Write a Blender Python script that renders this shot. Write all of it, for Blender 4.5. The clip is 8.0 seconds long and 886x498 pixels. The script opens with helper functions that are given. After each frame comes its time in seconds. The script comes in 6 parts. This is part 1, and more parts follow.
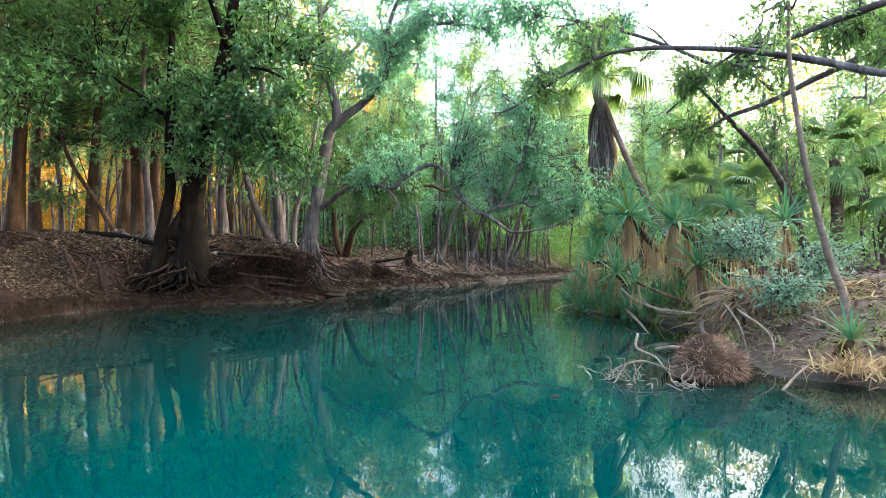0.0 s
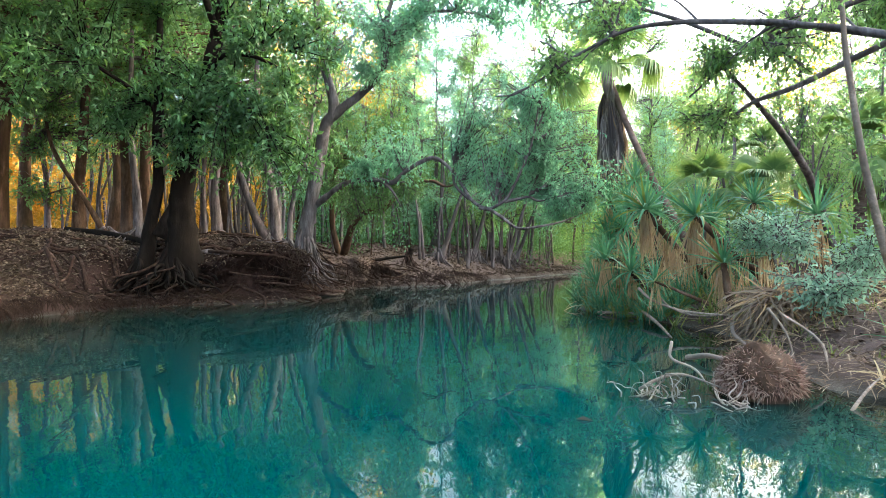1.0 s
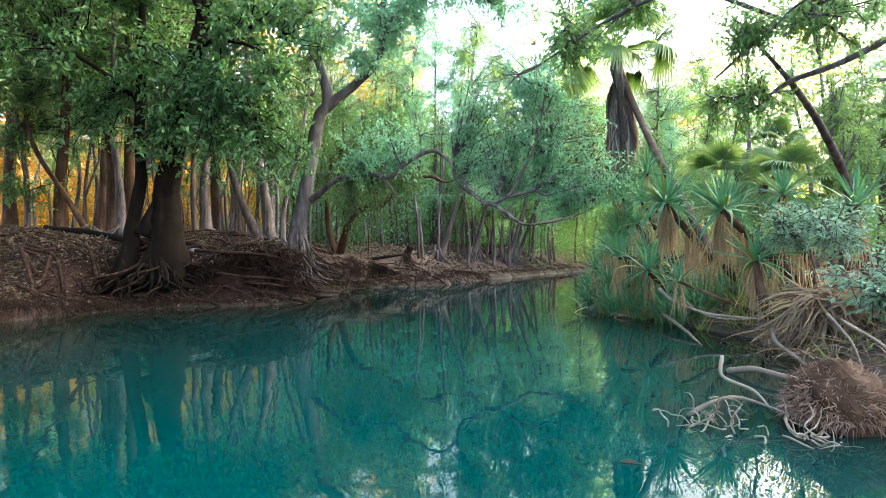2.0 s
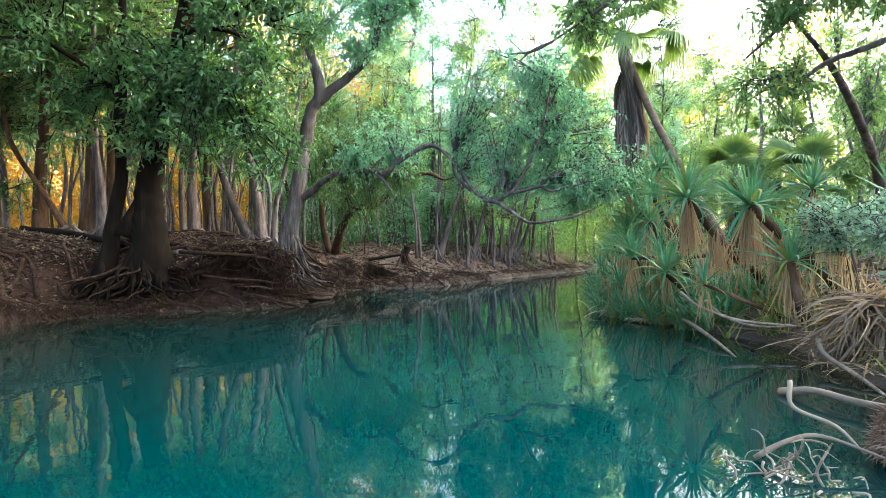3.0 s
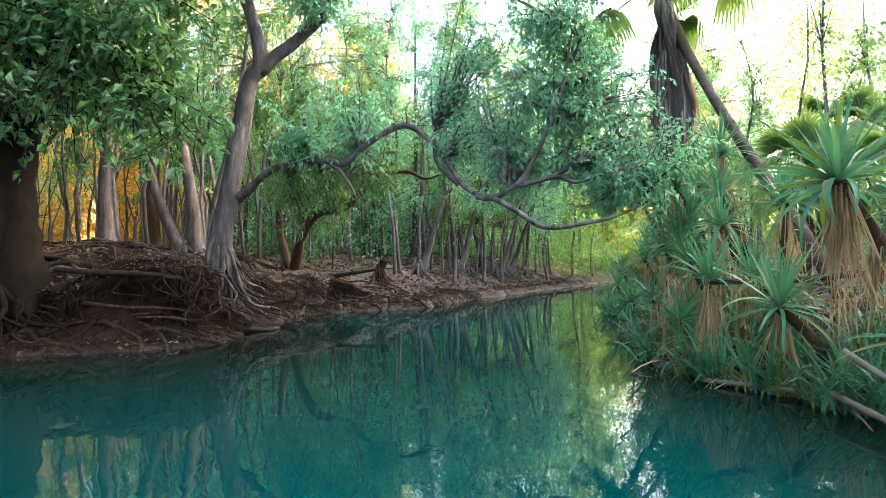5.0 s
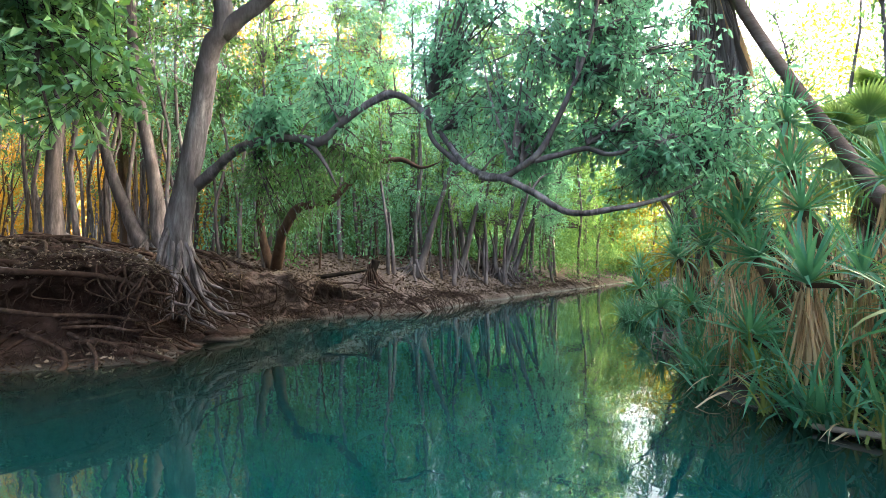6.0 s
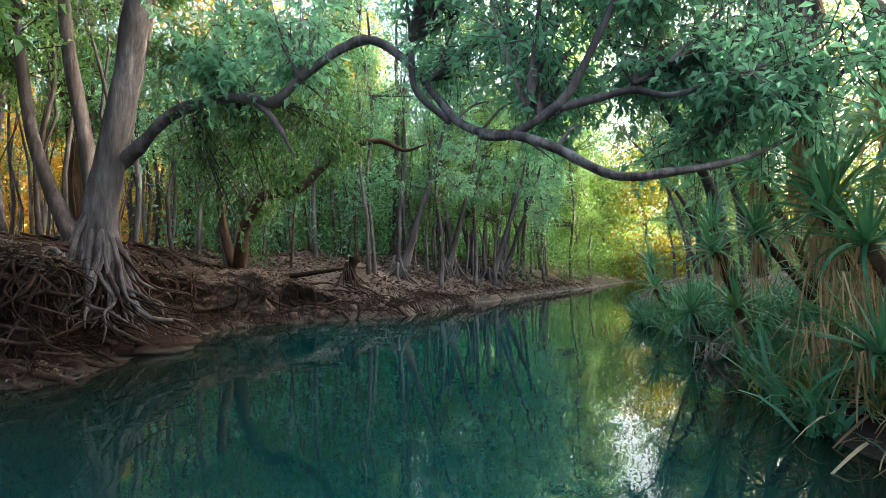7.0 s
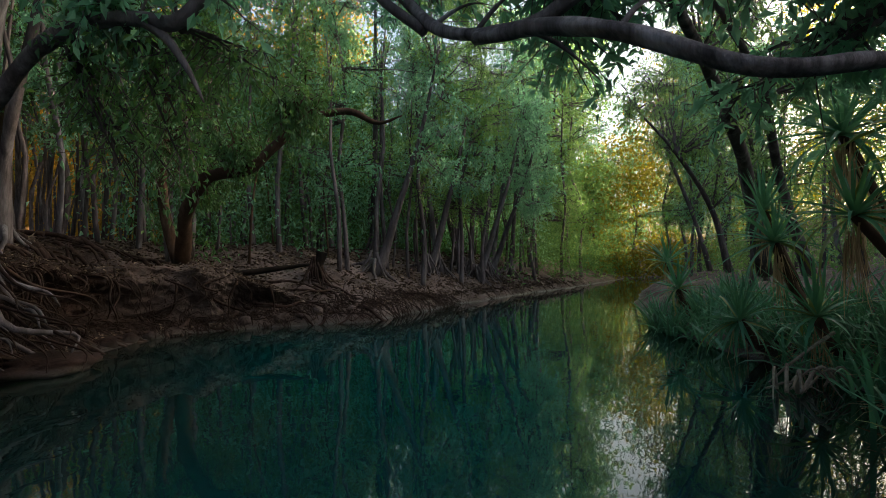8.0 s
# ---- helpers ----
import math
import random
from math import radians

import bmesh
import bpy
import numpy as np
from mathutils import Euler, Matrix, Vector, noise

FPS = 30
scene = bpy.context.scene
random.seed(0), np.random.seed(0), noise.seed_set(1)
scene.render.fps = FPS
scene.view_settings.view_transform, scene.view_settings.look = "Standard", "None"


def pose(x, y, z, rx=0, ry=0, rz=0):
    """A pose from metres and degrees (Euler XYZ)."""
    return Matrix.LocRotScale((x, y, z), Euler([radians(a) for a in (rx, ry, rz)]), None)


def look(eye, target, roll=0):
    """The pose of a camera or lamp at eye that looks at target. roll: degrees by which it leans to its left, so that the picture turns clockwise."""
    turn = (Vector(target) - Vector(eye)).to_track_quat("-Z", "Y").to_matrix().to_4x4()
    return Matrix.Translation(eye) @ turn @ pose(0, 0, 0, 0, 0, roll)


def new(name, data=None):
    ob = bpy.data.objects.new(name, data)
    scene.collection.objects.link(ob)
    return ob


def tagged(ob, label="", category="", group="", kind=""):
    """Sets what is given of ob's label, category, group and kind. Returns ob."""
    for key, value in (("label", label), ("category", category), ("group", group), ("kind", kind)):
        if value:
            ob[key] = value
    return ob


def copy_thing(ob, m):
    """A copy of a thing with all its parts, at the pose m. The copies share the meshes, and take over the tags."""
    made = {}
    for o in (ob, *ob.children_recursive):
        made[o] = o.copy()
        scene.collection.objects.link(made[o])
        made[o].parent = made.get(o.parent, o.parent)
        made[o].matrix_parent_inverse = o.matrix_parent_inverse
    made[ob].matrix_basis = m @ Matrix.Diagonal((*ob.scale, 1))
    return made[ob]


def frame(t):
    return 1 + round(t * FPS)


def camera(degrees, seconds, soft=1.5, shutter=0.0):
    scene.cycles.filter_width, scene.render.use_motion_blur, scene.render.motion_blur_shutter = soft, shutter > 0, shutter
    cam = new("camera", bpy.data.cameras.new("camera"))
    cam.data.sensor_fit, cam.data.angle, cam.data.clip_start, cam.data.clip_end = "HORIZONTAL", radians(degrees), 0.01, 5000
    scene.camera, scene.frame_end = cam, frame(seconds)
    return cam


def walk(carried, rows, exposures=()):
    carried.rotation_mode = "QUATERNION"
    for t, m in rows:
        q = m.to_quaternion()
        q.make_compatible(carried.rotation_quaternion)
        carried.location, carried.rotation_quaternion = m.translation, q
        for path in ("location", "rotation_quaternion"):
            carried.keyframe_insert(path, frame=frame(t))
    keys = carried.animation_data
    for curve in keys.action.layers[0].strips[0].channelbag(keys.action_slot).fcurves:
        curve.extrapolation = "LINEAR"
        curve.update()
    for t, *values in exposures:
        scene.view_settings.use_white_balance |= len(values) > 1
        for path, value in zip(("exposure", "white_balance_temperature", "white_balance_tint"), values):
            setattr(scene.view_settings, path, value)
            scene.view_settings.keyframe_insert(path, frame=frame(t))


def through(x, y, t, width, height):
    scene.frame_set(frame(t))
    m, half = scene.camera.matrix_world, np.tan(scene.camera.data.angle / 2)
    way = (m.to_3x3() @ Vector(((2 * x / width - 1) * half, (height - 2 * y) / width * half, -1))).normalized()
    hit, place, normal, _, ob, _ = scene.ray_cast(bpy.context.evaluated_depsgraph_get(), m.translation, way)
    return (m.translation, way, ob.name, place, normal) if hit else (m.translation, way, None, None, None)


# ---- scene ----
cam = camera(78.0, 8.0, 0.5)
PATH = [
    (0, (1.898, 1.624, 0.952), (1.728, 3.617, 0.995), -0.5),
    (0.5, (1.863, 1.922, 0.939), (1.691, 3.914, 0.981), -0.6),
    (1, (1.815, 2.238, 0.944), (1.643, 4.23, 0.981), -0.6),
    (1.5, (1.772, 2.533, 0.944), (1.601, 4.525, 0.977), -0.7),
    (3, (1.641, 3.562, 0.972), (1.481, 5.555, 1.001), -1.1),
    (3.5, (1.63, 4.0, 0.995), (1.48, 5.995, 1.045), -1.2),
    (4, (1.627, 5.636, 1.096), (1.504, 7.631, 1.165), -1.4),
    (4.5, (1.582, 6.097, 1.087), (1.469, 8.093, 1.157), -1.2),
    (6, (1.519, 8.028, 1.045), (1.405, 10.023, 1.122), -1.1),
    (6.5, (1.478, 8.731, 0.994), (1.369, 10.726, 1.078), -1.0),
    (7, (1.413, 9.549, 0.973), (1.352, 11.546, 1.055), -1.1),
    (7.5, (1.368, 10.382, 0.95), (1.328, 12.38, 1.035), -1.0),
    (8, (1.447, 11.25, 0.954), (1.438, 13.249, 1.026), -1.0),
]
EXPOSURE, KELVIN, TINT = 4.76, 6300, -1
walk(cam, [(t, look(eye, target, roll)) for t, eye, target, roll in PATH],
     [(0, EXPOSURE - 0.08, KELVIN, TINT), (3, EXPOSURE - 0.03, KELVIN, TINT), (6.6, EXPOSURE, KELVIN, TINT), (7, EXPOSURE - 0.55, KELVIN, TINT), (7.5, EXPOSURE - 1.15, KELVIN, TINT + 1), (8, EXPOSURE - 2.1, KELVIN + 100, TINT + 2)])

# ---- sky and sun: late afternoon, low sun from the right, the river shaded by an added rise ----
SUN_AZ, SUN_EL = radians(76), radians(8.5)
world = bpy.data.worlds.new("world")
scene.world = world
world.use_nodes = True
_n = world.node_tree.nodes
_sky = _n.new("ShaderNodeTexSky")
_sky.sky_type = "NISHITA"
_sky.sun_disc = False
_sky.sun_elevation, _sky.sun_rotation = SUN_EL, SUN_AZ
_sky.dust_density, _sky.air_density, _sky.ozone_density = 9.0, 0.5, 0.2
world.node_tree.links.new(_sky.outputs[0], _n["Background"].inputs[0])
_n["Background"].inputs[1].default_value = 0.15
sun = new("sun", bpy.data.lights.new("sun", "SUN"))
sun.data.energy, sun.data.angle, sun.data.color = 3.5, radians(0.6), (1.0, 0.8, 0.5)
_sd = Vector((math.sin(SUN_AZ) * math.cos(SUN_EL), math.cos(SUN_AZ) * math.cos(SUN_EL), math.sin(SUN_EL)))
sun.matrix_world = look(_sd * 60, (0, 0, 0))

# ---- geometry helpers ----
rng = np.random.default_rng(7)


def lattice(ix, iy, seed):
    h = np.sin(ix * 127.1 + iy * 311.7 + seed * 74.7) * 43758.5453
    return h - np.floor(h)


def vnoise(x, y, seed=0):
    """Smooth value noise, -1 to 1."""
    ix, iy = np.floor(x), np.floor(y)
    fx, fy = x - ix, y - iy
    fx, fy = fx * fx * (3 - 2 * fx), fy * fy * (3 - 2 * fy)
    a = lattice(ix, iy, seed) * (1 - fx) + lattice(ix + 1, iy, seed) * fx
    b = lattice(ix, iy + 1, seed) * (1 - fx) + lattice(ix + 1, iy + 1, seed) * fx
    return 2 * (a * (1 - fy) + b * fy) - 1


def glide(pts, n):
    """Catmull-Rom curve through pts, n points."""
    p = np.asarray(pts, float)
    p = np.vstack([2 * p[0] - p[1], p, 2 * p[-1] - p[-2]])
    u = np.linspace(0, len(p) - 3 - 1e-6, n)
    i = u.astype(int)
    f = (u - i)[:, None]
    a, b, c, d = p[i], p[i + 1], p[i + 2], p[i + 3]
    return 0.5 * (2 * b + (c - a) * f + (2 * a - 5 * b + 4 * c - d) * f ** 2 + (3 * b - a - 3 * c + d) * f ** 3)


def tube(pts, radii, sides=8, n=0, wob=0.12, flute=0.0):
    """A tapered limb along pts; radii are spread evenly over it. Gives verts and faces."""
    pts = np.asarray(pts, float)
    n = n or max(4, len(pts) * 4)
    c = glide(pts, n)
    r = np.interp(np.linspace(0, 1, n), np.linspace(0, 1, len(radii)), radii)
    tang = np.gradient(c, axis=0)
    tang /= np.linalg.norm(tang, axis=1)[:, None] + 1e-9
    ref = np.array([0.31, 0.87, 0.38]) if abs(tang[0] @ np.array([0.31, 0.87, 0.38])) < 0.9 else np.array([1.0, 0, 0])
    ang = np.arange(sides) * 2 * math.pi / sides
    seed = rng.integers(0, 1000)
    verts = []
    side = np.cross(tang[0], ref)
    for i in range(n):
        side = side - tang[i] * (side @ tang[i])
        side /= np.linalg.norm(side) + 1e-9
        up = np.cross(tang[i], side)
        k = 1 + wob * vnoise(ang * 1.3 + seed, np.full(sides, i * 0.45), seed) + flute * np.sin(ang * 5 + seed) * (1 - i / n) ** 2
        rr = r[i] * k
        verts.append(c[i] + np.outer(np.cos(ang) * rr, side) + np.outer(np.sin(ang) * rr, up))
    v = np.vstack(verts)
    f = []
    for i in range(n - 1):
        for j in range(sides):
            k = (j + 1) % sides
            f.append((i * sides + j, i * sides + k, (i + 1) * sides + k, (i + 1) * sides + j))
    f.append(tuple(range(sides))[::-1])
    f.append(tuple(range((n - 1) * sides, n * sides)))
    return v, f


def prisms(a, b, r0, r1):
    """Many thin three-sided twigs from a to b."""
    a, b = np.asarray(a, float), np.asarray(b, float)
    d = b - a
    d /= np.linalg.norm(d, axis=1)[:, None] + 1e-9
    ref = np.where(np.abs(d[:, 2:3]) > 0.9, [[1.0, 0, 0]], [[0, 0, 1.0]])
    s = np.cross(d, ref)
    s /= np.linalg.norm(s, axis=1)[:, None] + 1e-9
    u = np.cross(d, s)
    v = np.zeros((len(a), 6, 3))
    for k in range(3):
        q = math.cos(k * 2.0944) * s + math.sin(k * 2.0944) * u
        v[:, k] = a + q * np.reshape(r0, (-1, 1))
        v[:, 3 + k] = b + q * np.reshape(r1, (-1, 1))
    base = np.arange(len(a))[:, None] * 6
    f = np.vstack([base + np.array([[k, (k + 1) % 3, 3 + (k + 1) % 3, 3 + k]]) for k in range(3)])
    return v.reshape(-1, 3), [tuple(q) for q in f.tolist()]


def leaves(pos, way, length, width, lift=0.25):
    """Many pointed leaves folded along the midrib: four corners, two faces each."""
    pos, way = np.asarray(pos, float), np.asarray(way, float)
    way = way / (np.linalg.norm(way, axis=1)[:, None] + 1e-9)
    n = len(pos)
    r = rng.normal(size=(n, 3)) + np.array([0, 0, 1.2])
    s = np.cross(way, r)
    s /= np.linalg.norm(s, axis=1)[:, None] + 1e-9
    u = np.cross(s, way)
    L, W = np.reshape(length, (-1, 1)), np.reshape(width, (-1, 1))
    v = np.stack([pos, pos + way * L * 0.45 + s * W * 0.5 + u * W * lift, pos + way * L - u * L * 0.12,
                  pos + way * L * 0.45 - s * W * 0.5 + u * W * lift], 1)
    base = np.arange(n)[:, None] * 4
    f = np.hstack([base + np.array([[0, 1, 2]]), base + np.array([[0, 2, 3]])]).reshape(-1, 3)
    return v.reshape(-1, 3), [tuple(q) for q in f.tolist()]


def join(parts):
    vs, fs, k = [], [], 0
    for v, f in parts:
        vs.append(v)
        fs += [tuple(i + k for i in q) for q in f]
        k += len(v)
    return np.vstack(vs), fs


def mesh(name, vf, material, smooth=True):
    me = bpy.data.meshes.new(name)
    me.from_pydata(vf[0].tolist(), [], vf[1])
    me.materials.append(material)
    if smooth:
        me.polygons.foreach_set("use_smooth", [True] * len(me.polygons))
    me.update()
    return me


def part(name, data, material, parent, label="", m=None, smooth=True):
    """One mesh object under a thing or part; data is verts and faces, or a shared mesh."""
    me = data if isinstance(data, bpy.types.Mesh) else mesh(name, data, material, smooth)
    ob = new(name, me)
    ob.parent = parent
    if m is not None:
        ob.matrix_basis = m
    return tagged(ob, label)


def thing(name, at, label, category, group="", kind=""):
    ob = new(name)
    ob.empty_display_size = 0.1
    ob.location = at
    return tagged(ob, label, category, group, kind)


def shifted(vf, at):
    return vf[0] - np.asarray(at, float), vf[1]


# ---- materials ----
def material(name, build):
    mt = bpy.data.materials.new(name)
    mt.use_nodes = True
    nt = mt.node_tree
    b = nt.nodes["Principled BSDF"]
    build(nt, b)
    return mt


def node(nt, kind, **values):
    nd = nt.nodes.new(kind)
    for k, v in values.items():
        nd.inputs[k.replace("_", " ")].default_value = v
    return nd


def ramp(nt, fac, stops):
    r = nt.nodes.new("ShaderNodeValToRGB")
    el = r.color_ramp.elements
    while len(el) < len(stops):
        el.new(0.5)
    for e, (p, c) in zip(el, stops):
        e.position, e.color = p, (*c, 1)
    nt.links.new(fac, r.inputs[0])
    return r.outputs[0]


def mixed(nt, fac, a, b, mode="MIX"):
    m = nt.nodes.new("ShaderNodeMix")
    m.data_type, m.blend_type = "RGBA", mode
    if isinstance(fac, float):
        m.inputs[0].default_value = fac
    else:
        nt.links.new(fac, m.inputs[0])
    for sock, val in ((m.inputs[6], a), (m.inputs[7], b)):
        if isinstance(val, tuple):
            sock.default_value = (*val, 1)
        else:
            nt.links.new(val, sock)
    return m.outputs[2]


def bark(name, dark, mid, pale, scale=6.0, stretch=0.25, bump=0.6, rough=0.9):
    def build(nt, b):
        tc = nt.nodes.new("ShaderNodeTexCoord")
        mp = node(nt, "ShaderNodeMapping", Scale=(1, 1, stretch))
        nt.links.new(tc.outputs["Object"], mp.inputs[0])
        n1 = node(nt, "ShaderNodeTexNoise", Scale=scale, Detail=6.0, Roughness=0.65)
        n2 = node(nt, "ShaderNodeTexNoise", Scale=scale * 5, Detail=5.0, Roughness=0.7)
        n3 = node(nt, "ShaderNodeTexNoise", Scale=1.3, Detail=3.0)
        nt.links.new(mp.outputs[0], n1.inputs[0])
        nt.links.new(mp.outputs[0], n2.inputs[0])
        nt.links.new(tc.outputs["Object"], n3.inputs[0])
        c = ramp(nt, n1.outputs[0], [(0.34, dark), (0.5, mid), (0.66, pale)])
        c = mixed(nt, 0.5, c, ramp(nt, n2.outputs[0], [(0.35, tuple(x * 0.55 for x in dark)), (0.6, pale)]), "OVERLAY")
        c = mixed(nt, ramp(nt, n3.outputs[0], [(0.38, (0, 0, 0)), (0.62, (0.8, 0.8, 0.8))]), c, tuple(x * 1.4 for x in dark))
        oi = nt.nodes.new("ShaderNodeObjectInfo")
        c = mixed(nt, 0.35, c, ramp(nt, oi.outputs["Random"], [(0.0, (0.25, 0.22, 0.2)), (1.0, (0.75, 0.72, 0.72))]), "OVERLAY")
        nt.links.new(c, b.inputs["Base Color"])
        b.inputs["Roughness"].default_value = rough
        b.inputs["Specular IOR Level"].default_value = 0.12
        bp = node(nt, "ShaderNodeBump", Strength=bump, Distance=0.035)
        nt.links.new(mixed(nt, 0.4, n1.outputs["Color"], n2.outputs["Color"]), bp.inputs["Height"])
        nt.links.new(bp.outputs[0], b.inputs["Normal"])
    return material(name, build)


def foliage(name, stops, through=0.35, glow=(0.25, 0.4, 0.04), rough=0.42):
    """Leaf: colour by leaf and by plant; light also comes through it."""
    def build(nt, b):
        geo = nt.nodes.new("ShaderNodeNewGeometry")
        oi = nt.nodes.new("ShaderNodeObjectInfo")
        c = ramp(nt, geo.outputs["Random Per Island"], stops)
        tc = nt.nodes.new("ShaderNodeTexCoord")
        ns = node(nt, "ShaderNodeTexNoise", Scale=0.9, Detail=2.0)
        nt.links.new(tc.outputs["Object"], ns.inputs[0])
        c = mixed(nt, 0.5, c, ramp(nt, ns.outputs[0], [(0.3, (0.33, 0.36, 0.36)), (0.7, (0.62, 0.62, 0.5))]), "OVERLAY")
        c = mixed(nt, 0.3, c, ramp(nt, oi.outputs["Random"], [(0.0, (0.35, 0.42, 0.4)), (1.0, (0.62, 0.6, 0.5))]), "OVERLAY")
        nt.links.new(c, b.inputs["Base Color"])
        b.inputs["Roughness"].default_value = rough
        b.inputs["Specular IOR Level"].default_value = 0.5 if rough < 0.6 else 0.12
        tr = nt.nodes.new("ShaderNodeBsdfTranslucent")
        nt.links.new(mixed(nt, 0.55, c, glow), tr.inputs[0])
        mx = nt.nodes.new("ShaderNodeMixShader")
        mx.inputs[0].default_value = through
        nt.links.new(b.outputs[0], mx.inputs[1])
        nt.links.new(tr.outputs[0], mx.inputs[2])
        nt.links.new(mx.outputs[0], nt.nodes["Material Output"].inputs[0])
    return material(name, build)


BARK_DARK = bark("dark_bark", (0.006, 0.004, 0.003), (0.017, 0.012, 0.009), (0.045, 0.033, 0.026))
BARK_PALE = bark("pale_bark", (0.06, 0.05, 0.05), (0.18, 0.165, 0.172), (0.38, 0.36, 0.375), scale=7, stretch=0.14, bump=0.9)
BARK_GREY = bark("grey_bark", (0.06, 0.05, 0.05), (0.18, 0.155, 0.158), (0.36, 0.325, 0.33), scale=8, stretch=0.16, bump=0.9)
BARK_BROWN = bark("brown_bark", (0.05, 0.03, 0.02), (0.13, 0.085, 0.06), (0.25, 0.18, 0.14), scale=7)
ROOT = bark("root_bark", (0.022, 0.012, 0.009), (0.065, 0.041, 0.032), (0.17, 0.125, 0.105), scale=8, stretch=1.0)
DRIFT = bark("weathered_wood", (0.15, 0.12, 0.1), (0.32, 0.27, 0.23), (0.5, 0.44, 0.39), scale=9, stretch=1.0, bump=0.4)
PALM_TRUNK = bark("palm_trunk", (0.08, 0.055, 0.045), (0.17, 0.125, 0.11), (0.28, 0.22, 0.2), scale=4, stretch=3.0)
LEAF_DARK = foliage("dark_leaf", [(0.0, (0.028, 0.085, 0.045)), (0.5, (0.06, 0.162, 0.08)), (0.9, (0.12, 0.26, 0.13)), (1.0, (0.17, 0.28, 0.07))], 0.42, rough=0.45)
LEAF_BLUE = foliage("bluegreen_leaf", [(0.0, (0.13, 0.28, 0.19)), (0.55, (0.23, 0.45, 0.3)), (1.0, (0.36, 0.57, 0.41))], 0.6, (0.3, 0.6, 0.32), 0.36)
LEAF_LIGHT = foliage("light_leaf", [(0.0, (0.075, 0.175, 0.055)), (0.5, (0.14, 0.285, 0.1)), (1.0, (0.25, 0.38, 0.14))], 0.5, (0.38, 0.56, 0.15))
# the gold of low sunlight is put into this leaf colour
LEAF_SUN_GOLD = foliage("sun_gold_leaf", [(0.0, (0.12, 0.11, 0.012)), (0.5, (0.3, 0.2, 0.02)), (1.0, (0.45, 0.2, 0.02))], 0.5, (0.75, 0.42, 0.03))
STRAP = foliage("strap_leaf", [(0.0, (0.022, 0.095, 0.06)), (0.6, (0.055, 0.2, 0.125)), (1.0, (0.13, 0.33, 0.22))], 0.36, (0.2, 0.42, 0.14), rough=0.42)
STRAP_OLIVE = foliage("yellowing_strap_leaf", [(0.0, (0.1, 0.14, 0.03)), (1.0, (0.26, 0.24, 0.07))], 0.25)
DEAD = foliage("dead_leaf", [(0.0, (0.17, 0.1, 0.06)), (0.5, (0.43, 0.28, 0.175)), (1.0, (0.66, 0.5, 0.34))], 0.28, (0.6, 0.38, 0.2), 0.8)
FAN = foliage("fan_leaf", [(0.0, (0.09, 0.18, 0.07)), (0.6, (0.16, 0.27, 0.1)), (1.0, (0.27, 0.35, 0.14))], 0.48, (0.4, 0.5, 0.1))
LITTER = foliage("leaf_litter", [(0.0, (0.03, 0.018, 0.014)), (0.45, (0.075, 0.05, 0.042)), (0.75, (0.135, 0.096, 0.082)), (1.0, (0.25, 0.19, 0.16))], 0.05, (0.4, 0.25, 0.1), 0.8)
THATCH = foliage("grey_thatch", [(0.0, (0.07, 0.048, 0.04)), (0.5, (0.2, 0.14, 0.115)), (1.0, (0.42, 0.32, 0.26))], 0.15, (0.4, 0.3, 0.22), 0.85)
# green leaf with the yellow of sunshine mixed into its colour
SUN_TINT_LEAF = foliage("sun_tinted_leaf", [(0.0, (0.07, 0.1, 0.012)), (0.5, (0.17, 0.16, 0.016)), (1.0, (0.3, 0.24, 0.025))], 0.5, (0.42, 0.33, 0.02))
LEAF_GREY = foliage("grey_green_leaf", [(0.0, (0.16, 0.26, 0.21)), (0.5, (0.24, 0.38, 0.31)), (1.0, (0.36, 0.5, 0.42))], 0.45, (0.3, 0.5, 0.3), 0.45)
OLD_FIBRE = foliage("old_palm_fibre", [(0.0, (0.085, 0.065, 0.068)), (0.5, (0.2, 0.155, 0.16)), (1.0, (0.4, 0.32, 0.32))], 0.05, (0.3, 0.2, 0.15), 0.85)
FIBRE = foliage("brown_fibre", [(0.0, (0.13, 0.07, 0.06)), (0.5, (0.32, 0.185, 0.155)), (1.0, (0.52, 0.36, 0.31))], 0.08, (0.4, 0.2, 0.1), 0.85)


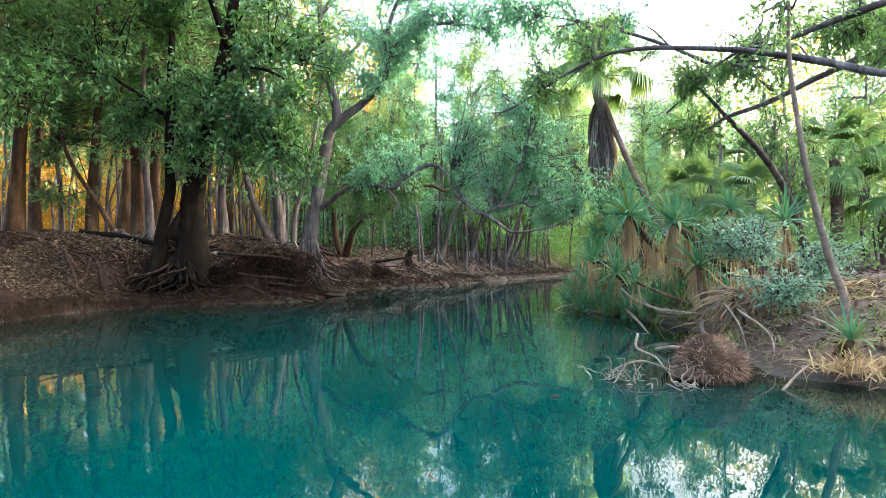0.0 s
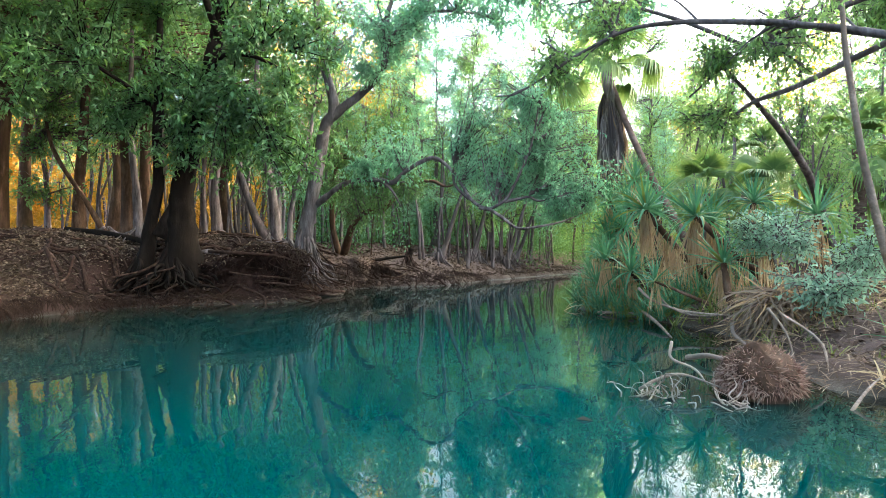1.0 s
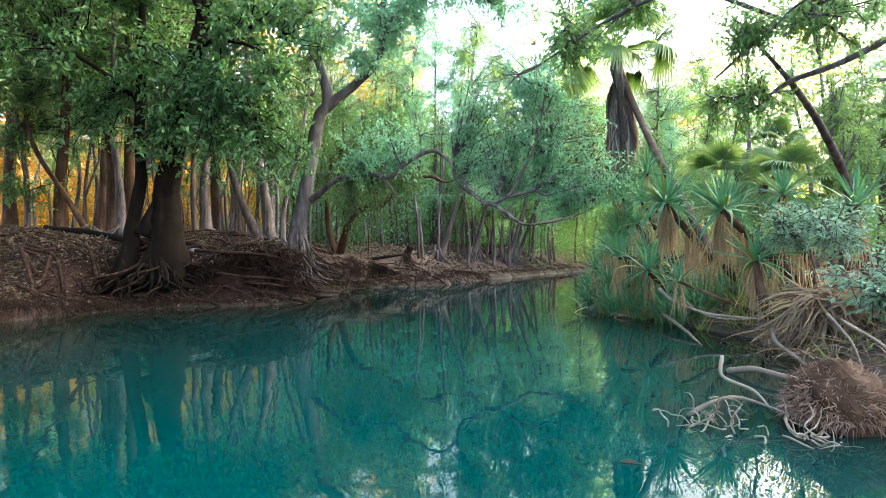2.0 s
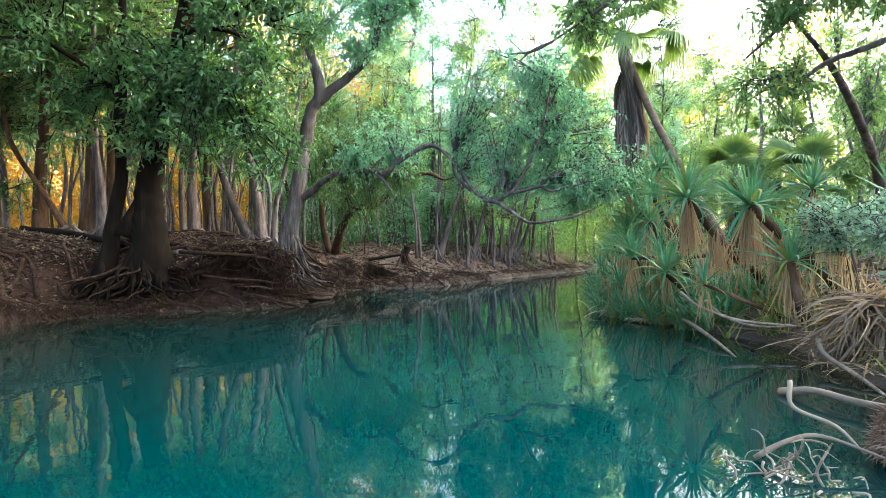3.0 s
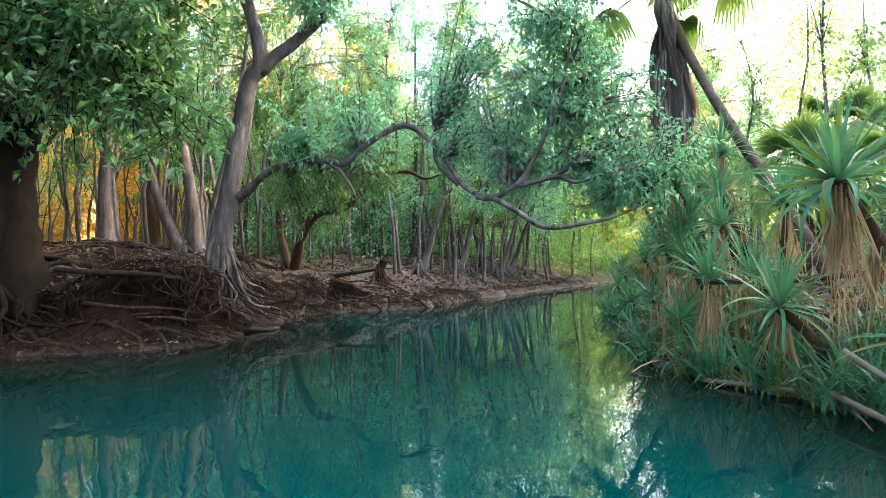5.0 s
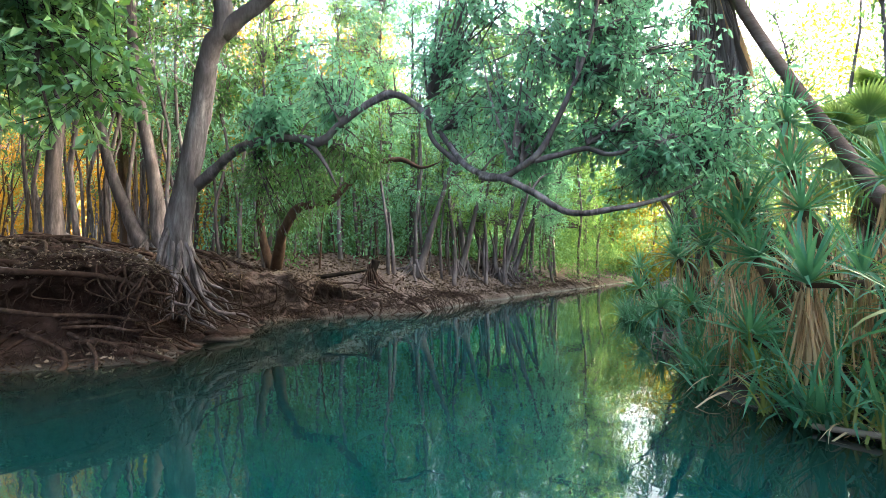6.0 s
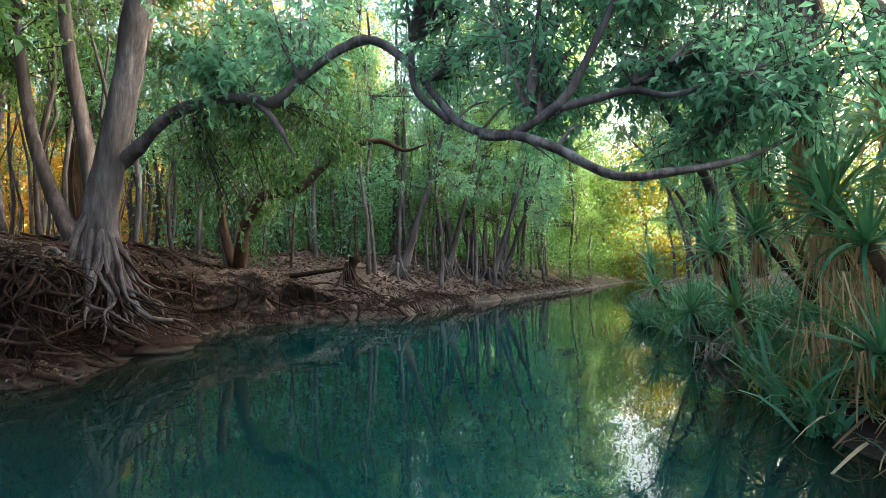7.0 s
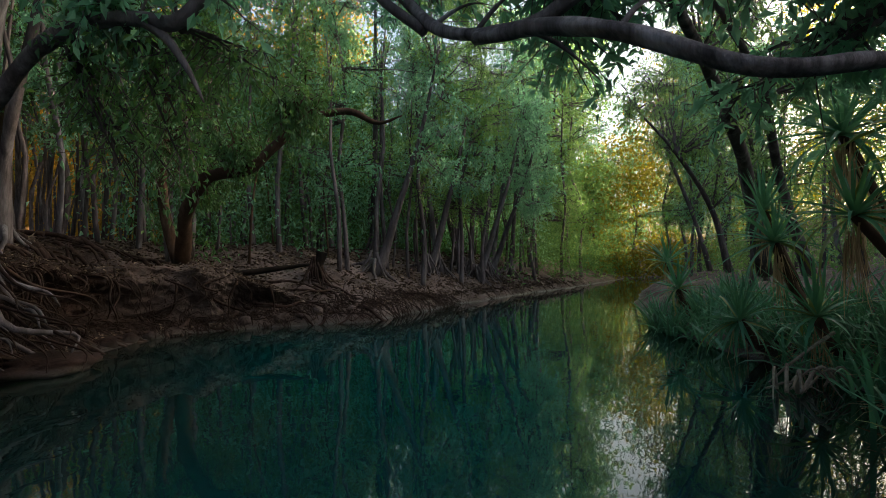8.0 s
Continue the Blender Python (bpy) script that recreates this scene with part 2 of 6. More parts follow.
def _soil(nt, b):
    geo = nt.nodes.new("ShaderNodeNewGeometry")
    n1 = node(nt, "ShaderNodeTexNoise", Scale=0.7, Detail=5.0, Roughness=0.6)
    n2 = node(nt, "ShaderNodeTexNoise", Scale=9.0, Detail=8.0, Roughness=0.75)
    n3 = node(nt, "ShaderNodeTexVoronoi", Scale=26.0)
    for n in (n1, n2, n3):
        nt.links.new(geo.outputs["Position"], n.inputs["Vector"])
    c = ramp(nt, n1.outputs[0], [(0.35, (0.012, 0.007, 0.005)), (0.52, (0.034, 0.02, 0.017)), (0.7, (0.075, 0.049, 0.045))])
    sp = nt.nodes.new("ShaderNodeSeparateXYZ")
    nt.links.new(geo.outputs["Position"], sp.inputs[0])
    # the right bank is paler and sandy
    mr = node(nt, "ShaderNodeMapRange", From_Min=3.8, From_Max=4.9)
    nt.links.new(sp.outputs[0], mr.inputs[0])
    c = mixed(nt, mr.outputs[0], c, ramp(nt, n1.outputs[0], [(0.35, (0.06, 0.042, 0.036)), (0.65, (0.21, 0.16, 0.145))]))
    # dry grey earth on the bank upstream
    my = node(nt, "ShaderNodeMapRange", From_Min=18.5, From_Max=21.5)
    nt.links.new(sp.outputs[1], my.inputs[0])
    c = mixed(nt, my.outputs[0], c, ramp(nt, n1.outputs[0], [(0.35, (0.07, 0.052, 0.046)), (0.65, (0.2, 0.16, 0.15))]))
    c = mixed(nt, 0.6, c, ramp(nt, n2.outputs[0], [(0.3, (0.2, 0.18, 0.17)), (0.7, (0.75, 0.7, 0.66))]), "OVERLAY")
    # wet mud along the waterline
    wet = ramp(nt, sp.outputs[2], [(0.01, (1, 1, 1)), (0.1, (0, 0, 0))])
    c = mixed(nt, wet, c, (0.035, 0.024, 0.018))
    nt.links.new(c, b.inputs["Base Color"])
    nt.links.new(ramp(nt, wet, [(0.0, (0.1, 0.1, 0.1)), (1.0, (0.5, 0.5, 0.5))]), b.inputs["Specular IOR Level"])
    nt.links.new(ramp(nt, wet, [(0.0, (0.95, 0.95, 0.95)), (1.0, (0.45, 0.45, 0.45))]), b.inputs["Roughness"])
    bp = node(nt, "ShaderNodeBump", Strength=1.0, Distance=0.09)
    nt.links.new(mixed(nt, 0.45, n2.outputs["Color"], n3.outputs["Color"]), bp.inputs["Height"])
    nt.links.new(bp.outputs[0], b.inputs["Normal"])


SOIL = material("river_soil", _soil)


def _water(nt, b):
    geo = nt.nodes.new("ShaderNodeNewGeometry")
    n1 = node(nt, "ShaderNodeTexNoise", Scale=0.35, Detail=2.0)
    nt.links.new(geo.outputs["Position"], n1.inputs["Vector"])
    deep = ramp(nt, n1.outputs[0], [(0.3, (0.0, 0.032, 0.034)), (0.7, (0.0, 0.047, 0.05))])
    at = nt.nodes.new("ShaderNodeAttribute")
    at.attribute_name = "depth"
    # bank shade put into the murky brown-bedded shallows, blue-green where it is deep
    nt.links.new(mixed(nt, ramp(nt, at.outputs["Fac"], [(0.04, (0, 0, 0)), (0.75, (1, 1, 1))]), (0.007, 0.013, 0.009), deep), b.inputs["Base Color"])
    b.inputs["Roughness"].default_value = 0.008
    b.inputs["IOR"].default_value = 1.34
    mp = node(nt, "ShaderNodeMapping", Scale=(1.0, 0.55, 1.0))
    nt.links.new(geo.outputs["Position"], mp.inputs[0])
    n2 = node(nt, "ShaderNodeTexNoise", Scale=3.2, Detail=2.0, Roughness=0.5)
    n3 = node(nt, "ShaderNodeTexNoise", Scale=13.0, Detail=2.0)
    nt.links.new(mp.outputs[0], n2.inputs[0])
    nt.links.new(mp.outputs[0], n3.inputs[0])
    bp = node(nt, "ShaderNodeBump", Strength=0.022, Distance=0.1)
    bp2 = node(nt, "ShaderNodeBump", Strength=0.012, Distance=0.03)
    nt.links.new(n2.outputs[0], bp.inputs["Height"])
    nt.links.new(n3.outputs[0], bp2.inputs["Height"])
    nt.links.new(bp.outputs[0], bp2.inputs["Normal"])
    nt.links.new(bp2.outputs[0], b.inputs["Normal"])


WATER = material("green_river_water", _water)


def _sandstone(nt, b):
    geo = nt.nodes.new("ShaderNodeNewGeometry")
    mp = node(nt, "ShaderNodeMapping", Scale=(0.12, 0.12, 1.1))
    nt.links.new(geo.outputs["Position"], mp.inputs[0])
    n1 = node(nt, "ShaderNodeTexNoise", Scale=1.0, Detail=6.0, Roughness=0.6)
    n2 = node(nt, "ShaderNodeTexNoise", Scale=0.5, Detail=8.0, Roughness=0.7)
    nt.links.new(mp.outputs[0], n1.inputs[0])
    nt.links.new(geo.outputs["Position"], n2.inputs["Vector"])
    c = ramp(nt, n1.outputs[0], [(0.32, (0.3, 0.12, 0.05)), (0.5, (0.46, 0.24, 0.1)), (0.68, (0.56, 0.36, 0.18))])
    c = mixed(nt, 0.5, c, ramp(nt, n2.outputs[0], [(0.3, (0.25, 0.22, 0.2)), (0.7, (0.7, 0.66, 0.6))]), "OVERLAY")
    nt.links.new(c, b.inputs["Base Color"])
    b.inputs["Roughness"].default_value = 0.9


SANDSTONE = material("orange_sandstone", _sandstone)

# ---- the ground with the river bed cut into it ----
SHORE_L = np.array([(-9, -40), (-7, -8), (-7, 0), (-6.5, 6), (-6.1, 9.9), (-6.2, 11.5), (-5.6, 13.1), (-4.2, 13.75), (-2.9, 14.2), (-2.3, 14.6), (-2.4, 15.4), (-2.6, 16.3), (-2.8, 17.3),
                    (-2.95, 19.2), (-2.2, 20.2), (-1.3, 20.8), (0.1, 21.5), (1.4, 25), (4.5, 31.5), (6.5, 35), (9.5, 41), (13.8, 50), (22, 66), (40, 90), (75, 120)], float)
SHORE_R = np.array([(8, -40), (6, -8), (5.8, -2), (5.6, 3), (5.3, 5.2), (4.6, 5.9), (4.15, 6.3), (4.35, 7.3), (4.5, 8.4), (4.5, 9.45), (4.1, 10.9), (3.6, 11.6), (3.5, 12.4), (3.9, 14), (4.4, 14.7),
                    (4.6, 16.6), (4.5, 18.5), (5.5, 23), (8, 30), (12, 39), (17, 49), (26, 65), (44, 86), (80, 115)], float)


def shore_distance(x, y, line):
    d = np.full(np.shape(x), 1e9)
    for (x0, y0), (x1, y1) in zip(line[:-1], line[1:]):
        ex, ey = x1 - x0, y1 - y0
        f = np.clip(((x - x0) * ex + (y - y0) * ey) / (ex * ex + ey * ey), 0, 1)
        d = np.minimum(d, np.hypot(x - x0 - f * ex, y - y0 - f * ey))
    return d


def inland(x, y):
    """Distance onto the left and onto the right bank, negative on the water."""
    x, y = np.asarray(x, float), np.asarray(y, float)
    wob = 0.12 * vnoise(x * 1.1, y * 1.1, 3)
    dl = shore_distance(x, y, SHORE_L) * np.where(x < np.interp(y, SHORE_L[:, 1], SHORE_L[:, 0]), 1, -1) + wob
    dr = shore_distance(x, y, SHORE_R) * np.where(x > np.interp(y, SHORE_R[:, 1], SHORE_R[:, 0]), 1, -1) + wob
    return dl, dr


def ground_z(x, y):
    x, y = np.asarray(x, float), np.asarray(y, float)
    dl, dr = inland(x, y)
    steep = np.clip((y - 12.5) / 0.9, 0, 1) * np.clip((22 - y) / 2, 0, 1)
    tall = np.interp(y, [0, 15, 20, 28, 40, 70], [1.0, 1.0, 0.98, 1.0, 0.9, 0.7])
    soft = np.interp(dl, [0, 0.14, 0.4, 0.9, 1.5, 2.4, 3.6, 6, 30, 200], [0, 0.19, 0.26, 0.44, 0.72, 1.12, 1.62, 1.72, 1.75, 1.9])
    cut = np.interp(dl, [0, 0.2, 0.45, 0.75, 0.95, 1.15, 2.0, 4, 30, 200], [0, 0.08, 0.18, 0.28, 1.02, 1.25, 1.5, 1.75, 1.75, 1.9])
    left = (soft * (1 - steep) + cut * steep) * tall
    right = np.interp(dr, [0, 0.3, 1.0, 2.0, 4, 10, 200], [0, 0.14, 0.38, 0.58, 0.72, 0.95, 1.5])
    # left shelf widened, so the water colour darkens there like the bank's shade
    bed = np.maximum(np.interp(-dl / np.interp(y, [10, 13, 16], [3.8, 3.0, 1.3]), [0, 0.4, 1.2, 2.5], [0, -0.2, -0.7, -1.6]), np.interp(-dr, [0, 0.4, 1.2, 2.5], [0, -0.2, -0.7, -1.6]))
    z = np.where(dl > 0, left, np.where(dr > 0, right, bed))
    # rise added beyond the right bank to shade the river; low sun comes over
    s = x * math.sin(SUN_AZ) + (y - 10) * math.cos(SUN_AZ)
    k = np.clip((s - 24) / 22, 0, 1)
    u = x * -math.cos(SUN_AZ) + y * math.sin(SUN_AZ)
    z = z + np.interp(u, [-80, -40, 26, 34], [4, 22, 22, 4]) * k * k * (3 - 2 * k)
    near = np.maximum(dl, dr)
    rough = np.clip(near / 0.6, 0, 1)
    return z + rough * (0.09 * vnoise(x * 0.9, y * 0.9, 1) + 0.05 * vnoise(x * 2.7, y * 2.7, 2) + 0.022 * vnoise(x * 7, y * 7, 5))


def gz(x, y):
    return float(ground_z(np.array([x]), np.array([y]))[0])


def spread(lo, hi, step, out, grow):
    mid = np.arange(lo, hi, step)
    far = [hi]
    s = step
    while far[-1] < out[1]:
        s *= grow
        far.append(far[-1] + s)
    near = [lo]
    s = step
    while near[-1] > out[0]:
        s *= grow
        near.append(near[-1] - s)
    return np.array(near[:0:-1] + mid.tolist() + far)


gx, gy = spread(-8.5, 6.5, 0.09, (-400, 400), 1.09), spread(8, 24, 0.09, (-400, 500), 1.05)
GX, GY = np.meshgrid(gx, gy)
GZ = ground_z(GX, GY)
_nx = len(gx)
_i = (np.arange(len(gy) - 1)[:, None] * _nx + np.arange(_nx - 1)[None, :]).ravel()
ground = new("ground", mesh("ground", (np.stack([GX.ravel(), GY.ravel(), GZ.ravel()], 1), np.stack([_i, _i + 1, _i + _nx + 1, _i + _nx], 1).tolist()), SOIL))
tagged(ground, "brown earth river banks strewn with dry leaves", "ground", kind="structure")
wx, wy = spread(-7.5, 6.5, 0.25, (-60, 120), 1.2), spread(0, 30, 0.25, (-60, 160), 1.15)
WX, WY = np.meshgrid(wx, wy)
_i = (np.arange(len(wy) - 1)[:, None] * len(wx) + np.arange(len(wx) - 1)[None, :]).ravel()
water = new("water", mesh("water", (np.stack([WX.ravel(), WY.ravel(), WX.ravel() * 0], 1), np.stack([_i, _i + 1, _i + len(wx) + 1, _i + len(wx)], 1).tolist()), WATER))
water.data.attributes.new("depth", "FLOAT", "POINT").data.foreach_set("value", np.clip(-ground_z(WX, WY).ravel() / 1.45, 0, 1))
tagged(water, "still blue-green river water mirroring the trees", "water", kind="structure")

# the undercut face of the left bank: a crumbling lip over a hollow
line = glide(np.hstack([SHORE_L[5:17], np.zeros((12, 1))]), 420)
tg = np.gradient(line, axis=0)
tg /= np.linalg.norm(tg, axis=1)[:, None]
inl = np.stack([-tg[:, 1], tg[:, 0]], 1)
PD = np.interp(np.linspace(0, 1, 64), np.linspace(0, 1, 9), [0.12, 0.3, 0.52, 0.68, 0.7, 0.62, 0.5, 0.6, 1.25])
PZ = np.interp(np.linspace(0, 1, 64), np.linspace(0, 1, 9), [-0.04, 0.1, 0.17, 0.36, 0.62, 0.88, 1.08, 1.23, 1.27])
FU, FV = np.meshgrid(np.arange(420) * 0.032, np.linspace(0, 1, 64), indexing="ij")
mid = np.clip(FV * 5, 0, 1) * np.clip((1 - FV) * 7, 0, 1)
fade = np.clip((FU - 1.3) / 1.7, 0, 1) ** 0.8 * np.clip((13.4 - FU) / 2.5, 0, 1)
strata = 0.045 * np.round(2.5 * vnoise(FU * 1.3, FV * 13, 31)) / 2.5 + 0.06 * vnoise(FU * 5.5, FV * 21, 32)
push = (0.27 * vnoise(FU * 1.1, FV * 2.2, 33) + 0.14 * vnoise(FU * 3.3, FV * 6, 34) + 0.06 * vnoise(FU * 11, FV * 17, 35) + 0.03 * vnoise(FU * 23, FV * 38, 41) + strata) * mid
FD = PD[None, :] + push + 0.08 * vnoise(FU * 1.7, FV * 0, 36) * FV
tall = np.interp(line[:, 1], [0, 15, 20, 28], [1.0, 1.0, 0.86, 0.78])[:, None]
FZ = PZ[None, :] * tall + (0.11 * vnoise(FU * 1.6, FV * 3, 37) + 0.05 * vnoise(FU * 4.3, FV * 4, 39) + 0.03 * vnoise(FU * 9, FV * 9, 38)) * np.clip(FV * 3, 0, 1)
FZ = FZ - (1 - fade) * (0.9 * FV + 0.1)
FD = FD + (1 - fade) * 0.35
fv = np.stack([line[:, None, 0] + inl[:, None, 0] * FD, line[:, None, 1] + inl[:, None, 1] * FD, FZ], 2).reshape(-1, 3)
_i = (np.arange(419)[:, None] * 64 + np.arange(63)[None, :]).ravel()
face = new("bank_face", mesh("bank_face", (fv, np.stack([_i, _i + 1, _i + 65, _i + 64], 1).tolist()), SOIL))
tagged(face, "undercut crumbling face of the earth bank", "bank", kind="structure")


def lip(k):
    """A point on the bank's lip, k from 0 to 1 along it, and the way out over the water."""
    i = int(k * 419)
    return fv.reshape(420, 64, 3)[i, 46], -np.append(inl[i], 0)


# sunlit sandstone cliff far behind the woods
ca, ch = np.radians(np.linspace(-88, -9, 260)), np.linspace(0, 1, 60)
CA, CH = np.meshgrid(ca, ch)
top = np.clip((-9 - np.degrees(CA)) / 12, 0.05, 1) * (25 + 5 * vnoise(CA * 9, CA * 0, 21) + 2.5 * vnoise(CA * 31, CA * 0, 22))
cz = CH * top
step = np.floor(cz / 2.2 + 0.6 * vnoise(CA * 25, CH * 3, 23)) * 0.9
cr = 96 + step + 5 * vnoise(CA * 12, CH * 1.5, 24) + 1.6 * vnoise(CA * 60, CH * 14, 25) + CH * 6
_i = (np.arange(59)[:, None] * 260 + np.arange(259)[None, :]).ravel()
cliff = new("cliff", mesh("cliff", (np.stack([(1.6 + np.sin(CA) * cr).ravel(), (4 + np.cos(CA) * cr).ravel(), (cz - 1).ravel()], 1), np.stack([_i, _i + 1, _i + 261, _i + 260], 1).tolist()), SANDSTONE, False))
tagged(cliff, "distant orange sandstone cliff lit by the low sun", "cliff", kind="structure")


# ---- trees ----
def clump(centre, radius, start, nb, nt, nl, size, droop=0.35, twig=0.5, twigs=True):
    """Branches from start into an ellipsoid, twigs on them and leaves along the twigs. Gives wood pieces and leaf arrays."""
    c, R, s = np.asarray(centre, float), np.asarray(radius, float), np.asarray(start, float)
    q = rng.normal(size=(nb, 3))
    q /= np.linalg.norm(q, axis=1)[:, None]
    ends = c + q * R * rng.uniform(0.35, 1.0, (nb, 1))
    bend = (s + ends) / 2 + rng.normal(size=(nb, 3)) * R * 0.18 + np.array([0, 0, 0.12]) * R[2]
    f = rng.uniform(0.25, 1.0, (nb, nt))
    p = ((1 - f) ** 2)[..., None] * s + (2 * f * (1 - f))[..., None] * bend[:, None] + (f ** 2)[..., None] * ends[:, None]
    out = p - c
    out /= np.linalg.norm(out, axis=2)[..., None] + 1e-6
    tw = rng.normal(size=(nb, nt, 3)) * 0.7 + out * 0.6 + np.array([0, 0, -droop])
    tw /= np.linalg.norm(tw, axis=2)[..., None]
    tl = twig * rng.uniform(0.5, 1.2, (nb, nt, 1))
    tip = p + tw * tl
    mid = bend * 0.5 + s * 0.25 + ends * 0.25
    r = 0.012 + 0.02 * R.mean()
    wood = [prisms(np.repeat(s[None], nb, 0), mid, np.full(nb, r * 0.7), np.full(nb, r * 0.5)), prisms(mid, ends, np.full(nb, r * 0.5), np.full(nb, r * 0.15)),
            prisms(p.reshape(-1, 3), tip.reshape(-1, 3), np.full(nb * nt, 0.006), np.full(nb * nt, 0.002))]
    if not twigs:
        wood.pop()
    g = np.linspace(0.12, 1.0, nl)[None, None, :, None] + rng.uniform(-0.05, 0.05, (nb, nt, nl, 1))
    lp = p[:, :, None] + (tw * tl)[:, :, None] * g + rng.normal(size=(nb, nt, nl, 3)) * size * 0.12
    lw = tw[:, :, None] * 0.5 + rng.normal(size=(nb, nt, nl, 3)) * 0.75 + np.array([0, 0, -droop])
    return wood, lp.reshape(-1, 3), lw.reshape(-1, 3)


def crown(tree, name, clumps, leaf_mat, bark_mat, size, slim, nb=10, nt=9, nl=9, droop=0.35, twig=0.5, label="", twigs=True):
    """clumps: (centre, radius, start). One foliage mesh and one mesh of branchlets under the tree."""
    wood, lp, lw = [], [], []
    for cen, rad, start in clumps:
        rad = (rad, rad, rad * 0.75) if np.isscalar(rad) else rad
        w, p, d = clump(cen, rad, start, nb, nt, nl, size, droop, twig, twigs)
        wood += w
        lp.append(p)
        lw.append(d)
    lp, lw = np.vstack(lp), np.vstack(lw)
    ln = size * rng.uniform(0.6, 1.25, len(lp))
    at = np.array(tree.location)
    twigs_ob = tagged(part("branchwork", shifted(join(wood), at), bark_mat, tree, smooth=False), kind="stuff")
    tagged(part(name, shifted(leaves(lp, lw, ln, ln * slim), at), leaf_mat, twigs_ob, label, smooth=False), kind="stuff")


def limb(tree, pts, radii, mat, name="limb", sides=9, label="", wob=0.14, flute=0.0, n=0):
    return part(name, shifted(tube(pts, radii, sides, n, wob, flute), tree.location), mat, tree, label)


def creeping(x0, y0, ang, length, r, drop=0.0, start=0.25, n=9, wig=0.35):
    """Points of a root that leaves a trunk and follows the ground."""
    pts, a = [], ang
    for i in range(n):
        f = i / (n - 1)
        d = length * f
        x, y = x0 + math.cos(a) * d, y0 + math.sin(a) * d
        a += rng.uniform(-wig, wig) * 0.5
        z = gz(x, y)
        lift = start * (1 - f) ** 2.2
        pts.append((x, y, z + lift + r * (0.6 - 1.1 * f) - drop * f))
    return pts


def roots(tree, x, y, n, length, r, lo=0.0, hi=2 * math.pi, start=0.5, mat=None, inner=0.12):
    for i in range(n):
        a = lo + (hi - lo) * (i + rng.uniform(0.1, 0.9)) / n
        L, rr = length * rng.uniform(0.45, 1.15), r * rng.uniform(0.5, 1.2)
        pts = creeping(x + math.cos(a) * inner, y + math.sin(a) * inner, a, L, rr, start=start * rng.uniform(0.5, 1.1))
        limb(tree, pts, [rr * 1.2, rr * 0.9, rr * 0.6, rr * 0.25], mat or ROOT, "root", 6, n=14)


def stilts(tree, x, y, n, h, reach, z1, lo, hi, r, mat):
    """Bare roots that leave the trunk at height h and splay down to z1."""
    for i in range(n):
        a = lo + (hi - lo) * (i + rng.uniform(0, 1)) / n
        d, s = np.array([math.cos(a), math.sin(a), 0.0]), np.array([-math.sin(a), math.cos(a), 0.0])
        R, top, low = rng.uniform(*reach), rng.uniform(*h), rng.uniform(*z1)
        rr = r * rng.uniform(0.55, 1.3)
        c = np.array([x, y, 0.0])
        w = rng.normal(size=4) * 0.13
        pts = [c + d * 0.1 + (0, 0, top), c + d * (0.14 + R * 0.18) + s * w[0] * 0.4 + (0, 0, top * 0.6 + low * 0.4), c + d * R * 0.62 + s * w[1] + (0, 0, low + 0.12), c + d * R + s * w[2] + (0, 0, low), c + d * (R + 0.1) + s * (w[2] + w[3]) + (0, 0, low - 0.14)]
        limb(tree, pts, [rr * 1.5, rr * 1.1, rr * 0.85, rr * 0.5, rr * 0.2], mat, "root", 6, n=16, wob=0.2)


# ---- strap-leaved screw pines ----
def strap(bend, fold=0.35, w=0.031, n=7, tip=0.0):
    """One long leaf along +x of length 1 that bends down by bend radians."""
    v, a, x, z = [], 0.0, 0.0, 0.0
    for i in range(n):
        f = i / (n - 1)
        ww = w * (0.75 + 0.5 * f if f < 0.3 else 0.9) * (1 - max(0, f - 0.3) / 0.7) ** 0.7 + 0.002
        v += [(x, -ww, z + ww * fold), (x, 0, z), (x, ww, z + ww * fold)]
        a -= bend * (0.35 + 1.3 * f) / (n - 1)
        x += math.cos(a) / (n - 1)
        z += math.sin(a) / (n - 1)
    q = []
    for i in range(n - 1):
        q += [(3 * i, 3 * i + 3, 3 * i + 4, 3 * i + 1), (3 * i + 1, 3 * i + 4, 3 * i + 5, 3 * i + 2)]
    return np.array(v, float), q


STRAPS = [mesh("strap_leaf", strap(b), STRAP) for b in (0.05, 0.18, 0.4, 0.75, 1.15, 1.7)]
OLIVES = [mesh("strap_leaf", strap(b), STRAP_OLIVE) for b in (0.8, 1.4, 2.2)]


def bunch(bends, w):
    """A few shrivelled straps that hang together, twisted apart."""
    out = []
    for k, b in enumerate(bends):
        v, q = strap(b, 0.7, w * (1.0, 0.75, 0.6)[k % 3])
        t = Euler(((k - 1) * 0.8, (k - 1) * 0.07, (k - 1) * 0.11)).to_matrix()
        out.append((v @ np.array(t).T * (1.0, 0.8, 0.62)[k % 3], q))
    return join(out)


DEADS = [mesh("dead_strap_leaf", bunch(b, w), DEAD) for b, w in (((0.1, -0.2, 0.3), 0.015), ((0.3, 0.0, -0.3), 0.017), ((1.3, 0.9, 1.6), 0.012), ((-0.3, 0.2, 0.5), 0.013))]


def aim(at, az, el, size, roll=0.0):
    return Matrix.Translation(at) @ Euler((roll, -el, az)).to_matrix().to_4x4() @ Matrix.Diagonal((size, size, size, 1))


